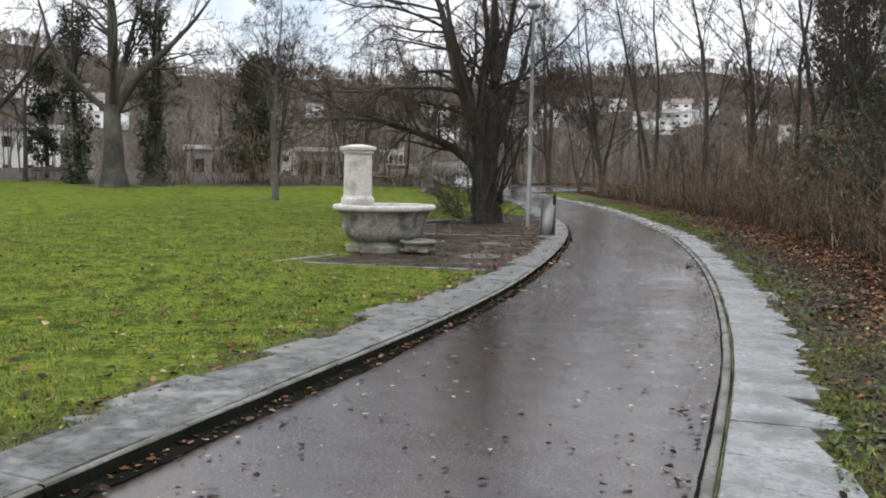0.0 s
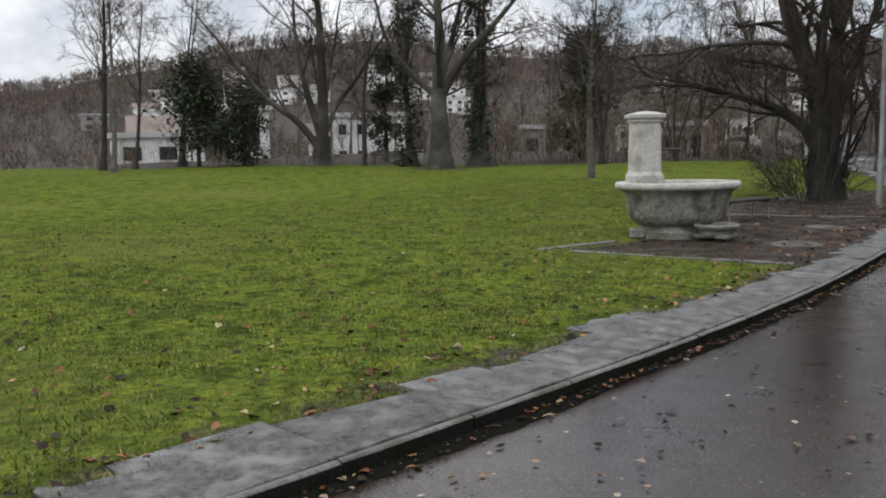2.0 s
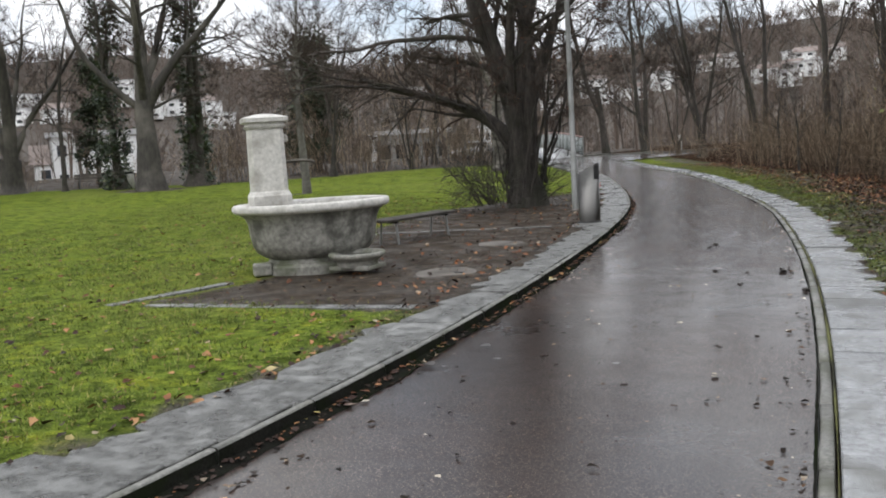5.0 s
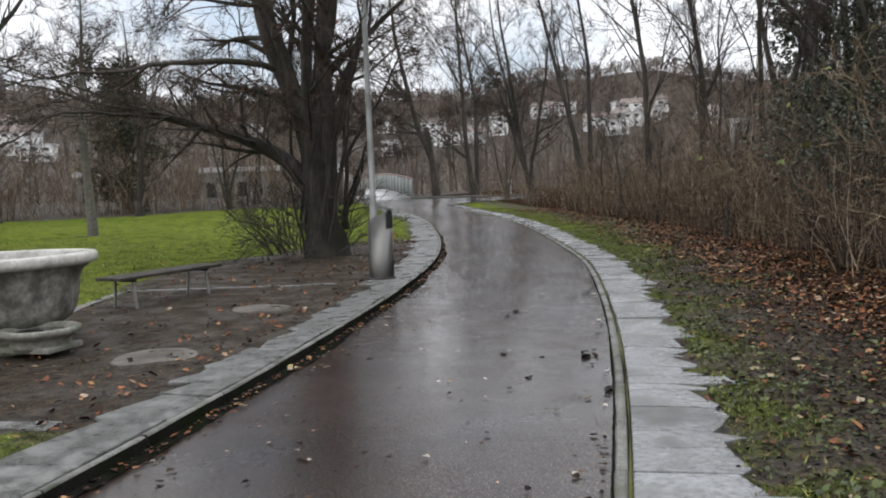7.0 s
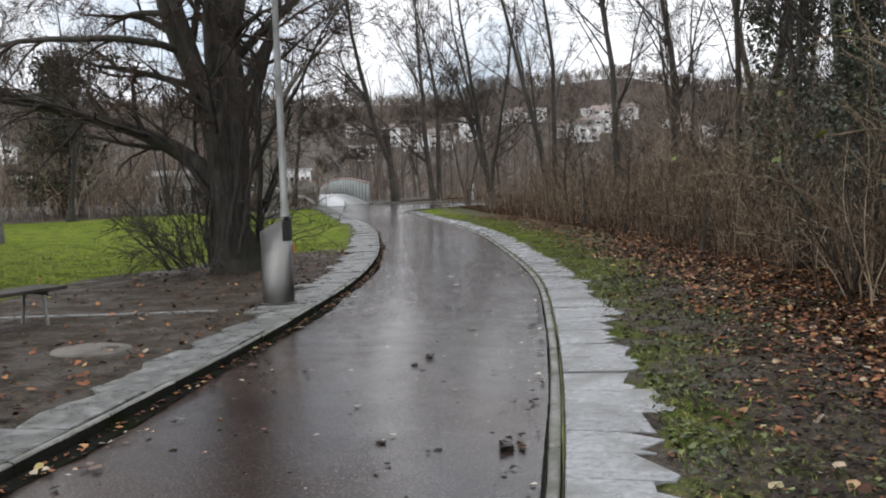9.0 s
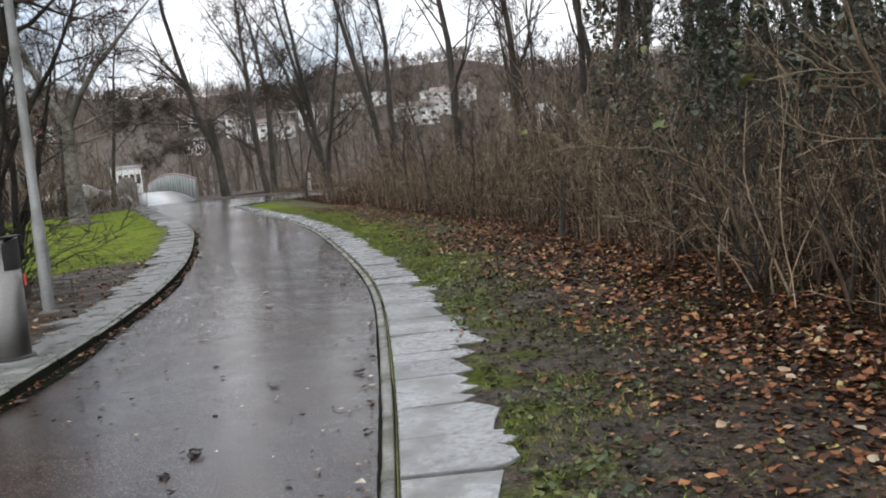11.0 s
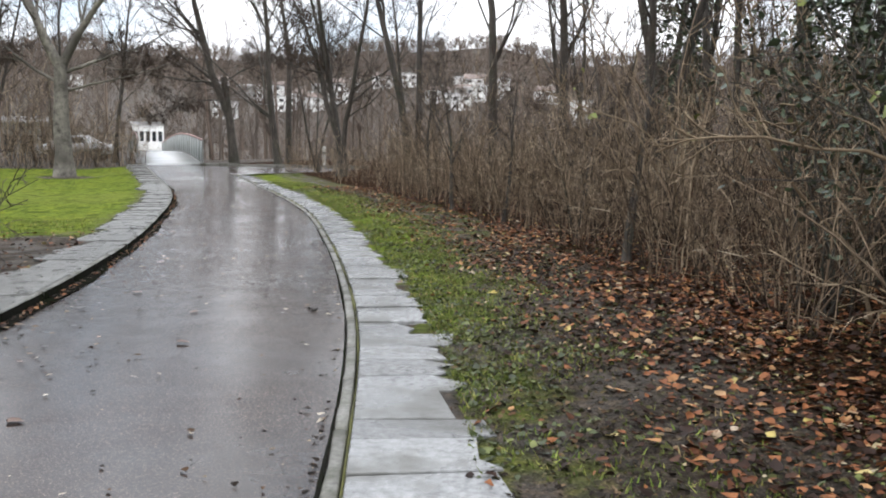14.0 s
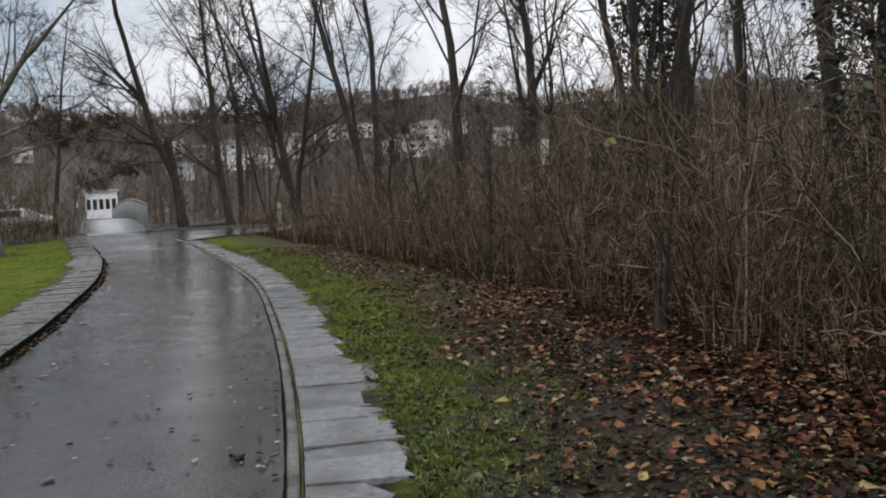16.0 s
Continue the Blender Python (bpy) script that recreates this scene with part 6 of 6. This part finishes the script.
def slabs(name, edge, side, inner, width, rough, z0, y_end, label, lengths, stone):
    ob = tagged(new(name), label, "pavement", kind="structure")
    rng = np.random.default_rng(53 + side)
    y = -1.5
    skew = 0.0
    while y < y_end:
        ln = rng.uniform(*lengths)
        y2 = y + ln
        skew2 = rng.normal(0, 0.03)
        w = width(y) * rng.uniform(1 - rough, 1 + rough)
        if rng.random() < 0.12:
            w *= 1.25
        g = 0.006 if side > 0 else 0.0015
        tip = [side_point(edge, y + g + skew, side * (w + rng.uniform(-0.09, 0.06)))]
        for k in range(int(rng.integers(1, 4))):
            f = (k + rng.uniform(0.3, 0.9)) / 4
            tip.append(side_point(edge, y + ln * f, side * (w + rng.uniform(-0.07, 0.1))))
        tip.append(side_point(edge, y2 - g + skew2, side * (w + rng.uniform(-0.16, 0.02))))
        outline = [side_point(edge, y2 - g, side * inner), side_point(edge, y + g, side * inner)] + tip
        if side < 0:
            outline = outline[::-1]
        z = z0 + float(road_z(y)) + rng.normal(0, 0.004)
        part("slab", bm_mesh("slab", slab(outline, z, 0.06, rng), stone), ob)
        y, skew = y2, skew2


slabs("pavement_right", RIGHT, 1, 0.105, lambda y: 0.72 if y < 12 else 0.66, 0.16, 0.045, 53.0, "rough grey split-stone slabs edging the path", (0.18, 0.62), SLATE)
slabs("pavement_left", LEFT, -1, 0.066, lambda y: float(np.interp(y, [0, 9, 13, 15.5, 22, 26, 40], [0.66, 0.74, 0.7, 0.55, 0.52, 0.66, 0.74])), 0.14, 0.108, 60.0, "grey split-stone slabs behind the kerb", (0.35, 1.1), SLATE_DIRTY)


def terrace_edging():
    ob = tagged(new("terrace_edging"), "worn stone strips edging the gravel terrace", "edging", kind="structure")
    rng = np.random.default_rng(59)
    for (ax, ay), (bx, by), wide in (((-8.2, 14.35), (-7.75, 16.15), 0.2), ((-7.7, 14.45), (-4.25, 14.75), 0.19), ((-8.15, 19.3), (-9.0, 21.9), 0.16), ((-9.0, 22.0), (-5.6, 22.75), 0.16)):
        a, b = Vector((ax, ay)), Vector((bx, by))
        run = (b - a).length
        d = (b - a) / run
        nrm = Vector((-d.y, d.x))
        s = 0.0
        while s < run - 0.15:
            e = min(s + rng.uniform(0.4, 0.9), run)
            w0, w1 = wide * rng.uniform(0.35, 0.6), wide * rng.uniform(0.35, 0.6)
            q = [a + d * (s + 0.01) - nrm * w0, a + d * (e - 0.01) - nrm * w1, a + d * (e - 0.01) + nrm * w0, a + d * ((s + e) / 2) + nrm * w1, a + d * (s + 0.01) + nrm * w1]
            c = (a + d * (s + e) / 2)
            part("slab", bm_mesh("slab", slab([(p.x, p.y) for p in q], float(ground_z(c.x, c.y)) + 0.012, 0.08, rng), SLATE_DIRTY), ob)
            s = e


terrace_edging()
